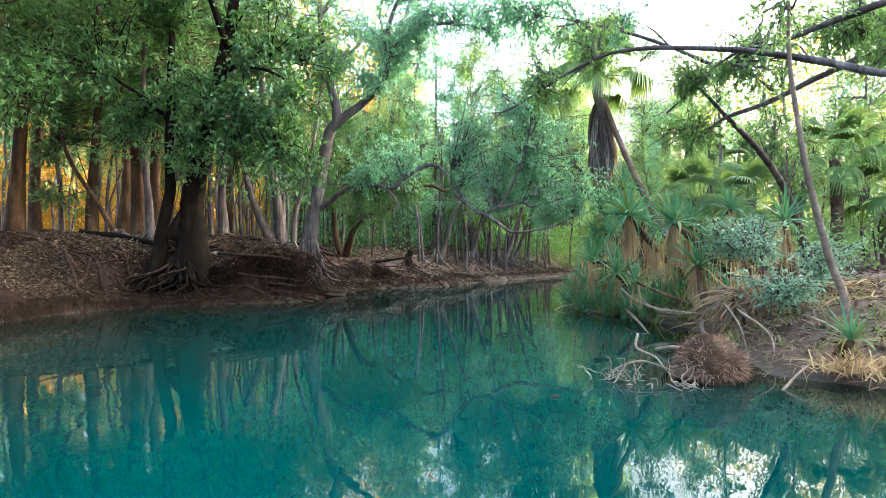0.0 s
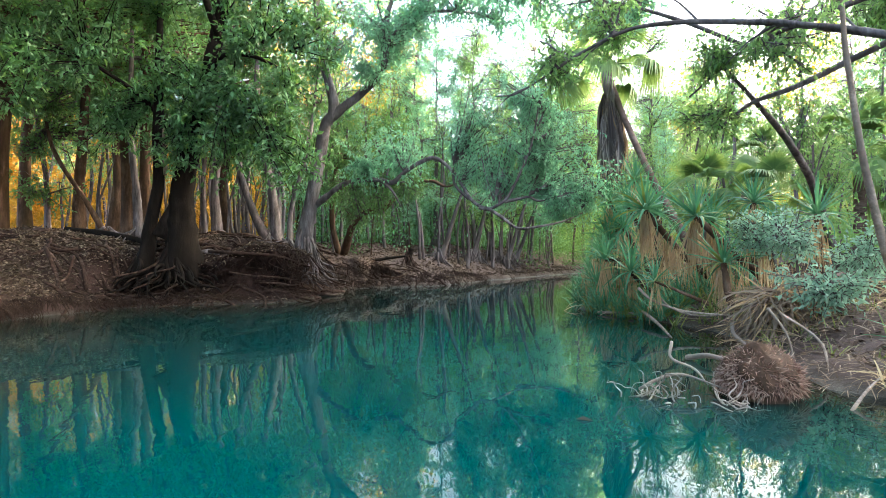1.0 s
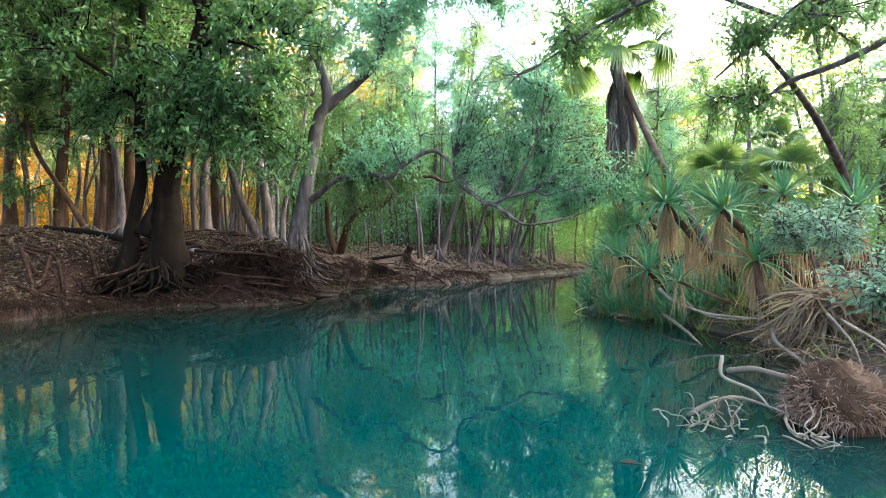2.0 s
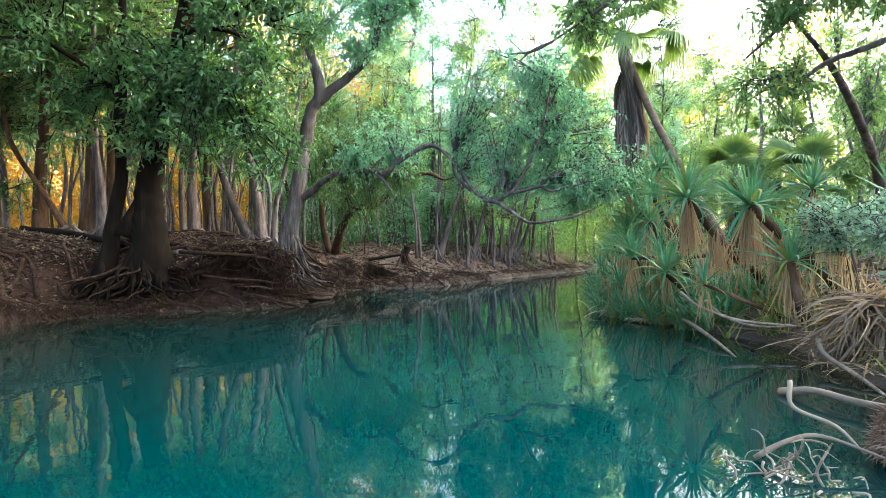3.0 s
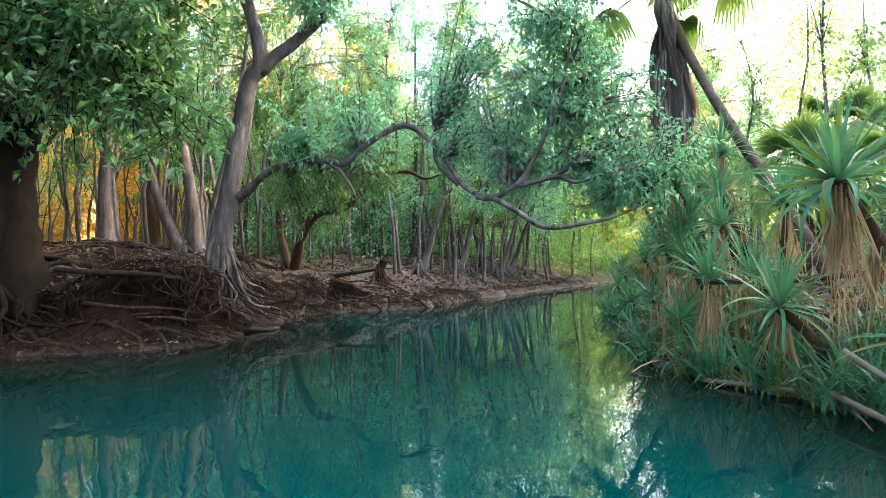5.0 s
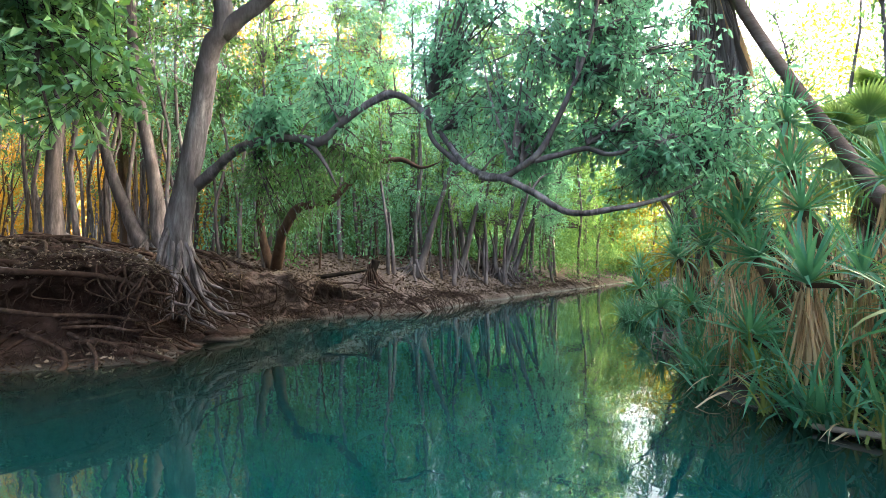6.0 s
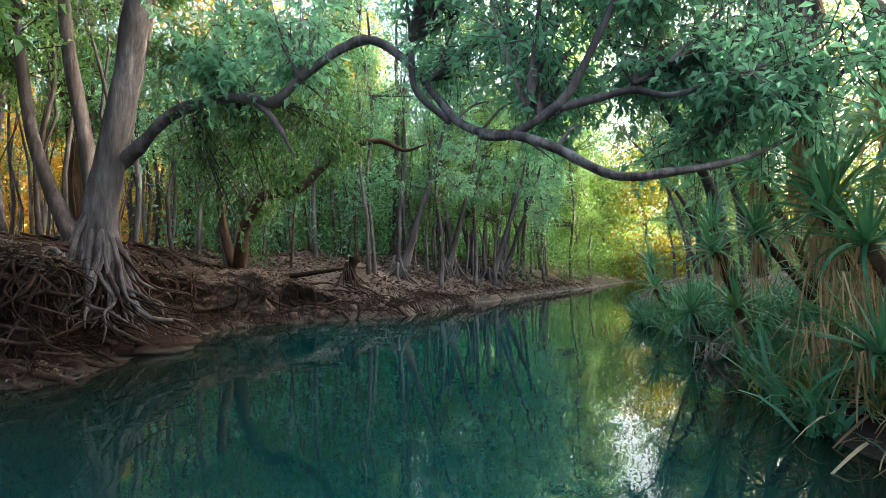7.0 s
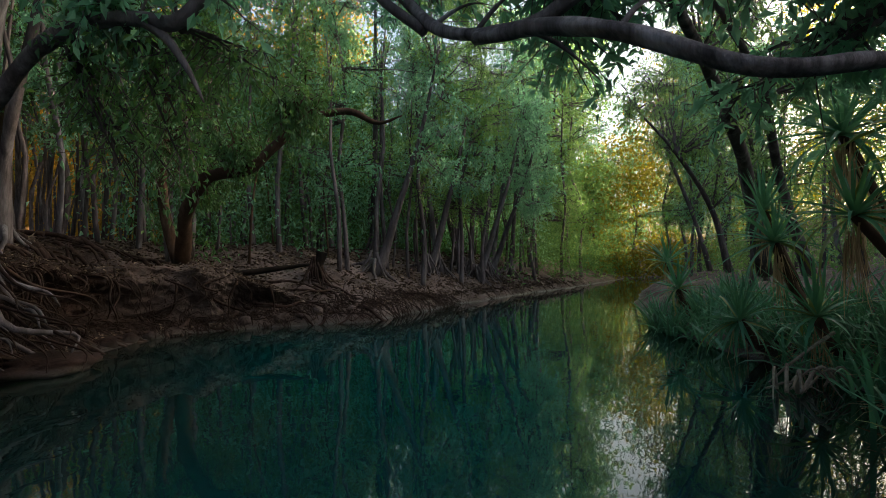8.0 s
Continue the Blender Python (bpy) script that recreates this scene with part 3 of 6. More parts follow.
def rosette(tree, at, n, size, lean=(0.0, 0.0), top=82, low=-25, olive=0.05, width=1.0, tilt=0.0):
    """Leaves of one head, spiralling, upright inside and drooping outside."""
    for i in range(n):
        f = (i + 0.5) / n
        el = radians(top + (low - top) * f ** 0.9 + rng.uniform(-9, 9))
        az = i * 2.39996 + rng.uniform(-0.25, 0.25)
        k = min(5, max(0, int(f * 5.2 + rng.uniform(-0.7, 0.9))))
        me = OLIVES[rng.integers(3)] if rng.random() < olive + 0.12 * f else STRAPS[k]
        s = size * rng.uniform(0.8, 1.12) * (0.85 + 0.25 * min(1, 2.5 * f))
        m = aim((0, 0, 0), az, el, s, rng.uniform(-0.5, 0.5))
        m = Matrix.Translation(at) @ Euler((lean[1], lean[0], 0)).to_matrix().to_4x4() @ m @ Matrix.Diagonal((1, width, 1, 1))
        part("leaf", me, None, tree, m=m)


def skirt(tree, at, n, size, spread_=0.12, drop=0.0):
    """Dead leaves bent over below the head and hanging straight down round the stem."""
    for i in range(n):
        az = rng.uniform(0, 2 * math.pi)
        el = radians(rng.uniform(-86, -66) if rng.random() < 0.2 else rng.uniform(-93, -84))
        off = Vector((math.cos(az), math.sin(az), 0)) * rng.uniform(0.02, spread_)
        p = Vector(at) + off + Vector((0, 0, -drop * rng.uniform(0, 1)))
        part("dead_leaf", DEADS[(0, 0, 1, 3)[rng.integers(4)]], None, tree, m=aim(p, az, el, size * rng.uniform(0.55, 1.2), rng.uniform(-1.5, 1.5)))


def pandanus(base, head, n=48, size=0.62, skirt_n=22, skirt_len=0.55, label="green screw pine with dead leaves hanging below its head", r=0.045, bow=0.12, top=86, low=-14, olive=0.04, lean=(0, 0)):
    n, size = int(n * 0.95), size * 0.82
    bx, by = base[:2]
    bz = gz(bx, by) - 0.05 if len(base) == 2 else base[2]
    t = thing("screw_pine", (bx, by, bz), label, "screw pine", "screw pines along the bank")
    h = Vector(head) - Vector((bx, by, bz))
    if r:
        mid = h * 0.5 + Vector((rng.uniform(-bow, bow), rng.uniform(-bow, bow), -0.05))
        part("trunk", tube([(0, 0, 0), mid, h], [r * 1.25, r, r * 0.9], 8, 10, 0.15), BARK_BROWN, t)
    rosette(t, h, n, size, lean, top, low, olive)
    if skirt_n:
        skirt(t, h + Vector((0, 0, -0.02)), int(skirt_n * 1.05), skirt_len, 0.075, 0.2)
        if h.z > 1.0:
            skirt(t, h * 0.72, int(skirt_n * 0.6), skirt_len * 0.9, 0.1, 0.2)
    return t


# ---- fan palms ----
def fan(n=30, open_=2.5, r=1.0, droop=0.5, stalk=0.9, width=0.05, cup=0.12):
    """A fan leaf: stalk along +x, then a split blade."""
    parts = [tube([(0, 0, 0), (stalk * 0.5, 0, 0.05), (stalk, 0, 0.0)], [0.02, 0.012, 0.009], 5, 6, 0.0)]
    v, f = [], []
    for i in range(n):
        a = (i / (n - 1) - 0.5) * open_ * 2 * 0.78
        L = r * (1 - 0.22 * (abs(a) / open_) ** 2) * rng.uniform(0.92, 1.05)
        d, s = np.array([math.cos(a), math.sin(a), 0]), np.array([-math.sin(a), math.cos(a), 0])
        k = len(v)
        o = np.array([stalk, 0, 0])
        for j, (u, w) in enumerate(((0.03, 0.3), (0.35, 1.0), (0.68, 0.75), (1.0, 0.08))):
            sag = -droop * max(0, u - 0.35) ** 2 * L * 1.6 + cup * u * (1 - u)
            p = o + d * L * u * (1 - 0.12 * droop * u) + np.array([0, 0, sag])
            ww = width * w * r * 1.15
            v += [p - s * ww + [0, 0, ww * 0.4], p + s * ww + [0, 0, ww * 0.4], p - [0, 0, ww * 0.15]]
        for j in range(3):
            b = k + 3 * j
            f += [(b, b + 3, b + 5, b + 2), (b + 2, b + 5, b + 4, b + 1)]
    parts.append((np.array(v, float), f))
    return join(parts)


FANS = [mesh("fan_frond", fan(30, 2.2, 0.62, d, 0.75), FAN) for d in (0.25, 0.7, 1.2)]
DEADFANS = [mesh("dead_frond", fan(13, 0.22, 0.8, d, 0.35, 0.026), DEAD) for d in (0.05, 0.12, 0.2)]
DARKFANS = [mesh("dead_frond", fan(13, 0.15, 0.75, d, 0.3, 0.026), OLD_FIBRE) for d in (0.05, 0.12, 0.16)]


def fan_palm(pts, radii, fronds=22, size=1.0, dead=0, skirt_drop=0.0, dead_size=1.0, label="fan palm with pleated green fronds", low=-35):
    base = pts[0]
    t = thing("fan_palm", base, label, "palm", "fan palms on the bank")
    if radii:
        limb(t, pts, radii, PALM_TRUNK, "trunk", 11, n=20, wob=0.08)
    head = Vector(pts[-1]) - Vector(base)
    for i in range(fronds):
        f = (i + 0.5) / fronds
        el = radians(78 + (low - 78) * f + rng.uniform(-8, 8))
        az = i * 2.39996 + rng.uniform(-0.3, 0.3)
        part("frond", FANS[min(2, int(f * 2.6 + rng.uniform(0, 0.5)))], None, t, m=aim(head, az, el, size * rng.uniform(0.85, 1.1), rng.uniform(-0.4, 0.4)))
    for i in range(dead):
        u = rng.uniform(0, 1)
        down = Vector(pts[-2]) - Vector(pts[-1])
        p = head + down.normalized() * skirt_drop * u + Vector((0, 0, -0.05))
        me = DARKFANS[rng.integers(3)] if rng.random() < 0.94 else DEADFANS[rng.integers(3)]
        az = rng.uniform(0, 2 * math.pi)
        part("dead_frond", me, None, t, m=aim(p, az, radians(rng.uniform(-91, -81)), size * dead_size * rng.uniform(0.6, 1.25), rng.uniform(-1.5, 1.5)))
    return t


def tufts(name, label, category, spots, size, mat, bends=(0.3, 0.9, 1.6), per=9, el=(35, 85), width=1.0):
    """Grassy tufts of strap leaves, joined: spots are x, y, z."""
    shapes = [strap(b, 0.3, 0.03 * width, 5) for b in bends]
    parts = []
    for x, y, z in spots:
        for _ in range(per):
            v, q = shapes[rng.integers(len(shapes))]
            m = np.array(aim((x + rng.normal() * 0.05, y + rng.normal() * 0.05, z), rng.uniform(0, 6.28), radians(rng.uniform(*el)), size * rng.uniform(0.5, 1.2), rng.uniform(-0.6, 0.6)))
            parts.append((v @ m[:3, :3].T + m[:3, 3], q))
    return tagged(new(name, mesh(name, join(parts), mat)), label, category, kind="stuff")

# ---- the dark tree on the left bank ----
dark_tree = thing("dark_tree", (-5.45, 14.2, gz(-5.45, 14.2)), "large dark-barked tree with broad leaves leaning over the bank", "tree")
limb(dark_tree, [(-5.2, 14.25, 0.5), (-5.2, 14.2, 1.2), (-5.23, 14.2, 1.75), (-5.24, 14.2, 2.2), (-5.2, 14.2, 2.65), (-5.04, 14.2, 3.46), (-4.78, 14.2, 4.5), (-4.5, 14.2, 5.54), (-4.35, 14.25, 6.4), (-4.1, 14.35, 8.3), (-3.9, 14.42, 10.4)], [0.46, 0.36, 0.31, 0.28, 0.25, 0.215, 0.19, 0.16, 0.14, 0.1, 0.05], BARK_DARK, "trunk", 18, n=60, flute=0.14)
limb(dark_tree, [(-5.95, 13.85, 0.5), (-5.86, 13.88, 1.1), (-5.78, 13.9, 1.72), (-5.6, 13.9, 2.62), (-5.62, 13.92, 3.83), (-5.65, 14.0, 4.9), (-5.8, 14.3, 6.4), (-6.06, 14.75, 7.64)], [0.26, 0.17, 0.14, 0.125, 0.115, 0.1, 0.07, 0.04], BARK_DARK, "stem", 13, n=36, flute=0.1)
limb(dark_tree, [(-5.62, 14.0, 1.5), (-5.45, 14.1, 1.95), (-5.3, 14.2, 2.4)], [0.2, 0.17, 0.12], BARK_DARK, "stem", 11, n=12)
limb(dark_tree, [(-5.5, 13.95, 2.9), (-5.52, 13.95, 3.5), (-5.55, 13.95, 3.95)], [0.07, 0.085, 0.05], DRIFT, "dead_stub", 9, "bleached broken stub")
limb(dark_tree, [(-4.62, 14.19, 4.98), (-4.07, 13.75, 5.43), (-3.18, 13.42, 5.31), (-2.19, 13.20, 4.76)], [0.08, 0.06, 0.045, 0.02], BARK_DARK)
limb(dark_tree, [(-4.84, 14.19, 4.21), (-4.18, 13.86, 4.54), (-3.51, 13.64, 4.43), (-2.85, 13.31, 3.77)], [0.06, 0.045, 0.035, 0.015], BARK_DARK)
limb(dark_tree, [(-5.39, 14.19, 3.88), (-5.95, 13.86, 4.65), (-6.83, 13.31, 5.31), (-7.71, 12.65, 5.65)], [0.07, 0.055, 0.04, 0.02], BARK_DARK)
crown(dark_tree, "foliage", [
    ((-1.97, 12.87, 2.66), 0.75, (-2.85, 13.31, 3.77)), ((-2.85, 13.09, 3.44), 0.8, (-3.51, 13.64, 4.32)), ((-3.51, 12.98, 2.77), 0.7, (-3.96, 13.75, 4.32)), ((-6.17, 13.64, 4.43), 0.9, (-5.61, 14.19, 4.65)),
    ((-5.06, 13.53, 5.43), 0.95, (-4.73, 14.19, 4.98)), ((-3.18, 13.64, 5.65), 0.95, (-3.51, 13.53, 5.43)), ((-2.3, 13.3, 4.4), 0.7, (-2.6, 13.31, 4.87)), ((-3.3, 14.3, 3.9), 0.7, (-3.6, 13.7, 4.4)), ((-4.0, 14.9, 3.5), 0.7, (-4.6, 14.2, 4.6)), ((-3.6, 13.6, 4.9), 0.8, (-3.8, 13.7, 4.5)),
    ((-6.72, 13.64, 3.44), 0.8, (-6.17, 13.86, 4.65)), ((-1.75, 13.97, 5.98), 0.9, (-2.41, 13.53, 5.43)), ((-6.72, 12.21, 4.98), 0.9, (-6.83, 13.31, 5.31)), ((-7.16, 11.32, 3.99), 0.8, (-7.49, 12.65, 5.43)),
    ((-4.18, 14.42, 7.19), 1.1, (-4.18, 14.19, 6.53)), ((-5.95, 14.86, 7.19), 1.1, (-5.95, 14.64, 6.75)), ((-4.40, 13.09, 4.21), 0.7, (-4.62, 14.08, 4.87)), ((-2.85, 14.64, 7.52), 1.0, (-3.96, 14.31, 7.19)),
    ((-3.74, 14.64, 9.40), 1.2, (-3.74, 14.31, 8.74)), ((-7.49, 14.64, 6.97), 1.2, (-6.06, 14.64, 6.97)), ((-8.38, 13.31, 5.87), 1.1, (-7.71, 12.65, 5.65)), ((-5.28, 13.97, 8.30), 1.2, (-5.61, 14.53, 7.19)), ((-6.39, 12.87, 6.42), 1.0, (-6.83, 13.31, 5.31)), ((-2.63, 13.75, 6.75), 0.9, (-3.07, 13.64, 5.65)), ((-5.06, 13.31, 3.22), 0.55, (-4.95, 13.97, 4.10))],
    LEAF_DARK, BARK_DARK, 0.15, 0.5, nb=10, nt=9, nl=8, label="broad dark green leaves")
roots(dark_tree, -5.45, 14.2, 8, 1.8, 0.045, 0.4, 3.4, 0.3, inner=0.2)
stilts(dark_tree, -5.35, 14.1, 34, (0.9, 1.45), (0.45, 1.1), (0.3, 0.75), -2.9, 0.5, 0.045, BARK_DARK)
stilts(dark_tree, -5.95, 13.9, 14, (0.8, 1.2), (0.3, 0.8), (0.2, 0.6), -3.3, -0.4, 0.035, BARK_DARK)
stilts(dark_tree, -5.45, 14.18, 14, (1.0, 1.3), (0.7, 1.4), (0.25, 0.7), -2.6, 0.5, 0.026, ROOT)
# limb and high leaves above the view, added to shade the left bank
limb(dark_tree, [(-4.3, 14.2, 6.0), (-4.4, 13.3, 7.1), (-4.7, 12.0, 7.7), (-5.1, 10.4, 7.9)], [0.08, 0.065, 0.05, 0.02], BARK_DARK)
crown(dark_tree, "high_foliage", [((x, y, z), 1.25, s) for x, y, z, s in (
    (-4.3, 12.6, 7.6, (-4.5, 12.8, 7.4)), (-5.6, 11.8, 7.9, (-4.7, 12.0, 7.7)), (-4.6, 10.8, 8.1, (-4.9, 11.2, 7.8)), (-6.0, 10.2, 7.8, (-5.1, 10.4, 7.9)), (-4.4, 9.6, 7.9, (-5.1, 10.4, 7.9)),
    (-6.8, 12.6, 8.2, (-5.9, 14.6, 7.2)), (-5.6, 13.2, 9.0, (-4.6, 14.0, 8.0)), (-7.2, 11.2, 7.4, (-5.4, 11.0, 7.8)))],
    LEAF_DARK, BARK_DARK, 0.19, 0.5, nb=12, nt=9, nl=8)

# ---- the pale tree on stilted roots, with the limb that arches over the river ----
pale_tree = thing("pale_tree", (-3.0, 16.15, gz(-3.0, 16.15)), "pale grey tree on bare roots, one limb arching over water", "tree")
limb(pale_tree, [(-3.1, 16.15, 0.85), (-2.99, 16.05, 1.3), (-2.9, 16.0, 1.8), (-2.8, 16.0, 2.35), (-2.64, 16.0, 3.1), (-2.5, 15.95, 3.75), (-2.33, 15.85, 4.4), (-2.1, 15.8, 4.75), (-2.22, 15.8, 5.46), (-2.46, 15.85, 6.2), (-2.6, 16.0, 7.4), (-2.6, 16.0, 9.0)], [0.27, 0.22, 0.185, 0.17, 0.16, 0.155, 0.15, 0.15, 0.11, 0.1, 0.08, 0.04], BARK_PALE, "trunk", 16, n=60, flute=0.16)
limb(pale_tree, [(-2.15, 15.8, 4.6), (-1.85, 15.8, 4.83), (-1.52, 15.8, 5.06), (-1.04, 15.8, 5.5), (-0.78, 15.9, 6.05), (-0.75, 16.0, 7.2), (-0.3, 16.2, 8.6)], [0.13, 0.11, 0.1, 0.095, 0.085, 0.07, 0.03], BARK_PALE, sides=11)
ARCH = [(-2.9, 16.12, 2.2), (-2.45, 15.95, 2.5), (-1.89, 15.7, 2.83), (-1.31, 15.4, 2.9), (-0.84, 15.3, 2.88), (-0.5, 15.2, 2.8), (-0.24, 15.15, 3.0), (0.21, 15.0, 3.24), (0.56, 14.9, 3.3), (0.9, 14.75, 3.04), (1.16, 14.5, 2.66), (1.4, 14.15, 2.26), (1.6, 13.8, 2.06), (1.8, 13.52, 1.96), (2.05, 13.1, 1.76), (2.34, 12.82, 1.53), (2.75, 12.85, 1.55), (3.3, 13.1, 1.68), (3.9, 13.4, 1.95)]
limb(pale_tree, ARCH, [0.09, 0.082, 0.066, 0.058, 0.055, 0.054, 0.05, 0.047, 0.045, 0.042, 0.038, 0.034, 0.031, 0.036, 0.03, 0.027, 0.024, 0.018, 0.009], BARK_GREY, "arching_limb", 12, n=110, wob=0.24, label="long grey limb arching low over the water")
limb(pale_tree, [(1.6, 13.72, 2.0), (1.8, 13.52, 1.96), (1.96, 13.4, 2.02), (2.14, 13.28, 2.13), (2.28, 13.25, 2.35), (2.5, 13.2, 2.8), (2.68, 13.2, 3.3), (2.85, 13.2, 4.2)], [0.03, 0.034, 0.034, 0.032, 0.028, 0.024, 0.02, 0.01], BARK_GREY)
limb(pale_tree, [(2.12, 13.3, 2.08), (2.35, 13.25, 2.12), (2.6, 13.2, 2.16), (2.8, 13.0, 2.06), (3.3, 12.9, 2.2)], [0.03, 0.028, 0.025, 0.02, 0.01], BARK_GREY)
limb(pale_tree, [(-0.84, 15.3, 2.88), (-0.6, 15.25, 2.7), (-0.42, 15.2, 2.45), (-0.3, 15.2, 2.2)], [0.04, 0.035, 0.025, 0.008], BARK_GREY)
limb(pale_tree, [(1.0, 14.55, 3.0), (1.05, 14.4, 2.6), (1.35, 14.2, 2.25)], [0.03, 0.03, 0.03], BARK_GREY)
for k, (dx, dy, dz) in enumerate(((0.1, 0.3, 0.4), (0.25, -0.2, 0.35), (-0.2, 0.2, 0.45), (0.3, 0.1, -0.3), (0.2, 0.3, 0.35), (-0.1, -0.25, 0.4), (0.35, 0.1, 0.3), (0.2, -0.2, -0.35), (0.3, 0.2, 0.3), (0.25, 0.0, 0.35), (0.3, 0.1, -0.2), (0.2, 0.25, 0.3))):
    p = np.array(ARCH[3 + k])
    d = np.array((dx, dy, dz))
    limb(pale_tree, [p, p + d * 0.35 + (0.03, 0, 0.02), p + d * 0.6 + (0.06, 0, 0), p + d * 0.8 + (0.12, 0.06, -0.03)], [0.014, 0.01, 0.006, 0.002], BARK_GREY, "twig", 6, n=10)
crown(pale_tree, "foliage", [
    ((1.7, 14.3, 3.8), 0.75, (1.0, 14.5, 3.1)), ((2.5, 14.1, 3.8), 0.8, (2.6, 13.3, 2.9)), ((3.3, 14.0, 3.5), 0.75, (2.75, 13.2, 3.3)), ((2.2, 14.5, 3.05), 0.6, (2.0, 13.5, 2.1)),
    ((3.1, 14.0, 2.8), 0.7, (2.6, 13.2, 2.2)), ((3.7, 13.8, 2.8), 0.6, (2.8, 13.1, 2.3)), ((3.5, 13.3, 2.1), 0.55, (3.1, 12.9, 2.15)), ((3.5, 14.6, 2.2), 0.5, (3.2, 13.1, 1.9)), 
    ((2.9, 13.6, 4.4), 0.75, (2.85, 13.2, 3.9)), ((1.5, 14.4, 4.6), 0.75, (1.0, 14.5, 3.1)), ((2.2, 14.6, 5.0), 0.8, (2.8, 13.2, 4.0)),
    ((3.9, 13.3, 2.6), 0.5, (3.6, 13.2, 1.9)), ((2.0, 13.9, 3.4), 0.7, (1.9, 13.4, 2.1)), ((2.7, 13.8, 3.3), 0.75, (2.5, 13.2, 2.8)), ((3.4, 13.6, 3.1), 0.7, (2.7, 13.2, 2.9)), ((1.6, 14.6, 3.2), 0.6, (1.2, 14.4, 2.7)), ((3.2, 14.6, 4.3), 0.85, (2.8, 13.3, 3.6)), ((2.4, 15.0, 2.6), 0.55, (2.1, 13.5, 2.1))],
    LEAF_BLUE, BARK_GREY, 0.092, 0.42, nb=11, nt=9, nl=9, droop=0.45, twig=0.42, label="small soft blue-green leaves")
limb(pale_tree, [(-0.77, 15.95, 6.5), (-0.2, 16.0, 7.1), (0.6, 16.1, 7.3), (1.5, 16.1, 7.2), (2.2, 16.0, 6.9)], [0.06, 0.05, 0.04, 0.03, 0.012], BARK_PALE)
crown(pale_tree, "vine_foliage", [((-1.7, 16.5, 2.75), (0.5, 0.4, 0.35), (-1.5, 15.5, 2.86)), ((-1.0, 16.4, 2.45), (0.4, 0.4, 0.6), (-1.0, 15.4, 2.88)), ((-1.5, 16.5, 2.0), (0.35, 0.35, 0.55), (-1.6, 15.6, 2.8)), ((-0.4, 16.2, 2.9), (0.5, 0.4, 0.4), (-0.6, 15.3, 2.85)), ((-1.2, 16.0, 3.3), (0.5, 0.4, 0.3), (-1.1, 15.4, 2.9))], LEAF_DARK, BARK_GREY, 0.085, 0.45, nb=8, nt=8, nl=8, droop=0.8, twig=0.5, label="dark leafy vines")
crown(pale_tree, "upper_foliage", [((0.3, 16.0, 7.6), 0.9, (0.2, 16.0, 7.2)), ((1.2, 16.1, 7.8), 0.9, (1.0, 16.1, 7.3)), ((2.1, 16.0, 7.3), 0.8, (1.8, 16.1, 7.1)), ((0.0, 15.8, 6.7), 0.6, (-0.2, 16.0, 7.0)), ((-0.6, 15.8, 6.6), 0.7, (-0.77, 15.95, 6.4)), ((-1.2, 16.0, 7.4), 1.1, (-0.8, 16.0, 6.8)), ((-2.6, 16.2, 8.4), 1.3, (-2.6, 16.0, 7.6)), ((-0.2, 16.2, 8.6), 1.2, (-0.5, 16.1, 8.0)), ((-0.9, 15.7, 6.0), 0.6, (-1.0, 15.8, 5.5)), ((-2.0, 15.3, 6.6), 0.9, (-2.4, 15.8, 6.0)),
    ((-1.4, 15.5, 3.5), 0.5, (-1.1, 15.4, 2.9)), ((-0.4, 15.4, 3.9), 0.55, (-0.2, 15.1, 3.0))],
    LEAF_BLUE, BARK_GREY, 0.12, 0.45, nb=12, nt=10, nl=9)
stilts(pale_tree, -2.98, 16.05, 34, (1.2, 2.0), (0.35, 1.05), (0.35, 0.8), -3.0, 0.8, 0.03, BARK_GREY)
stilts(pale_tree, -2.98, 16.08, 44, (0.9, 1.5), (0.4, 1.2), (0.25, 0.75), -2.9, 1.3, 0.018, ROOT)
roots(pale_tree, -3.0, 16.1, 9, 1.6, 0.04, 1.4, 4.0, 0.35, BARK_PALE, 0.18)

# ---- the leaning fan palm with its skirt of dead fronds, and the palms behind ----
fan_palm([(5.95, 13.3, gz(5.95, 13.3) - 0.05), (5.62, 13.6, 1.5), (5.25, 14.0, 2.5), (4.94, 14.5, 3.6), (4.68, 14.85, 4.6), (4.52, 15.0, 5.35)], [0.1, 0.08, 0.074, 0.07, 0.068, 0.065], 18, 1.1, 120, 0.5, 1.6, "leaning fan palm with a long skirt of dead fronds", -32)
for px, py, h, n, s in ((8.0, 15.2, 2.3, 16, 0.9), (9.6, 14.6, 3.2, 16, 0.95), (7.2, 16.4, 2.5, 16, 0.9), (10.6, 14.4, 2.3, 16, 0.95), (8.9, 18.0, 3.6, 16, 0.9)):
    z = gz(px, py)
    fan_palm([(px, py, z - 0.05), (px + rng.uniform(-0.2, 0.2), py, z + (h - z) * 0.5), (px + rng.uniform(-0.3, 0.3), py + rng.uniform(-0.2, 0.2), h)], [0.13, 0.12, 0.11], n, s, 14, 0.3, 1.0, "fan palm with spreading pale green fronds")

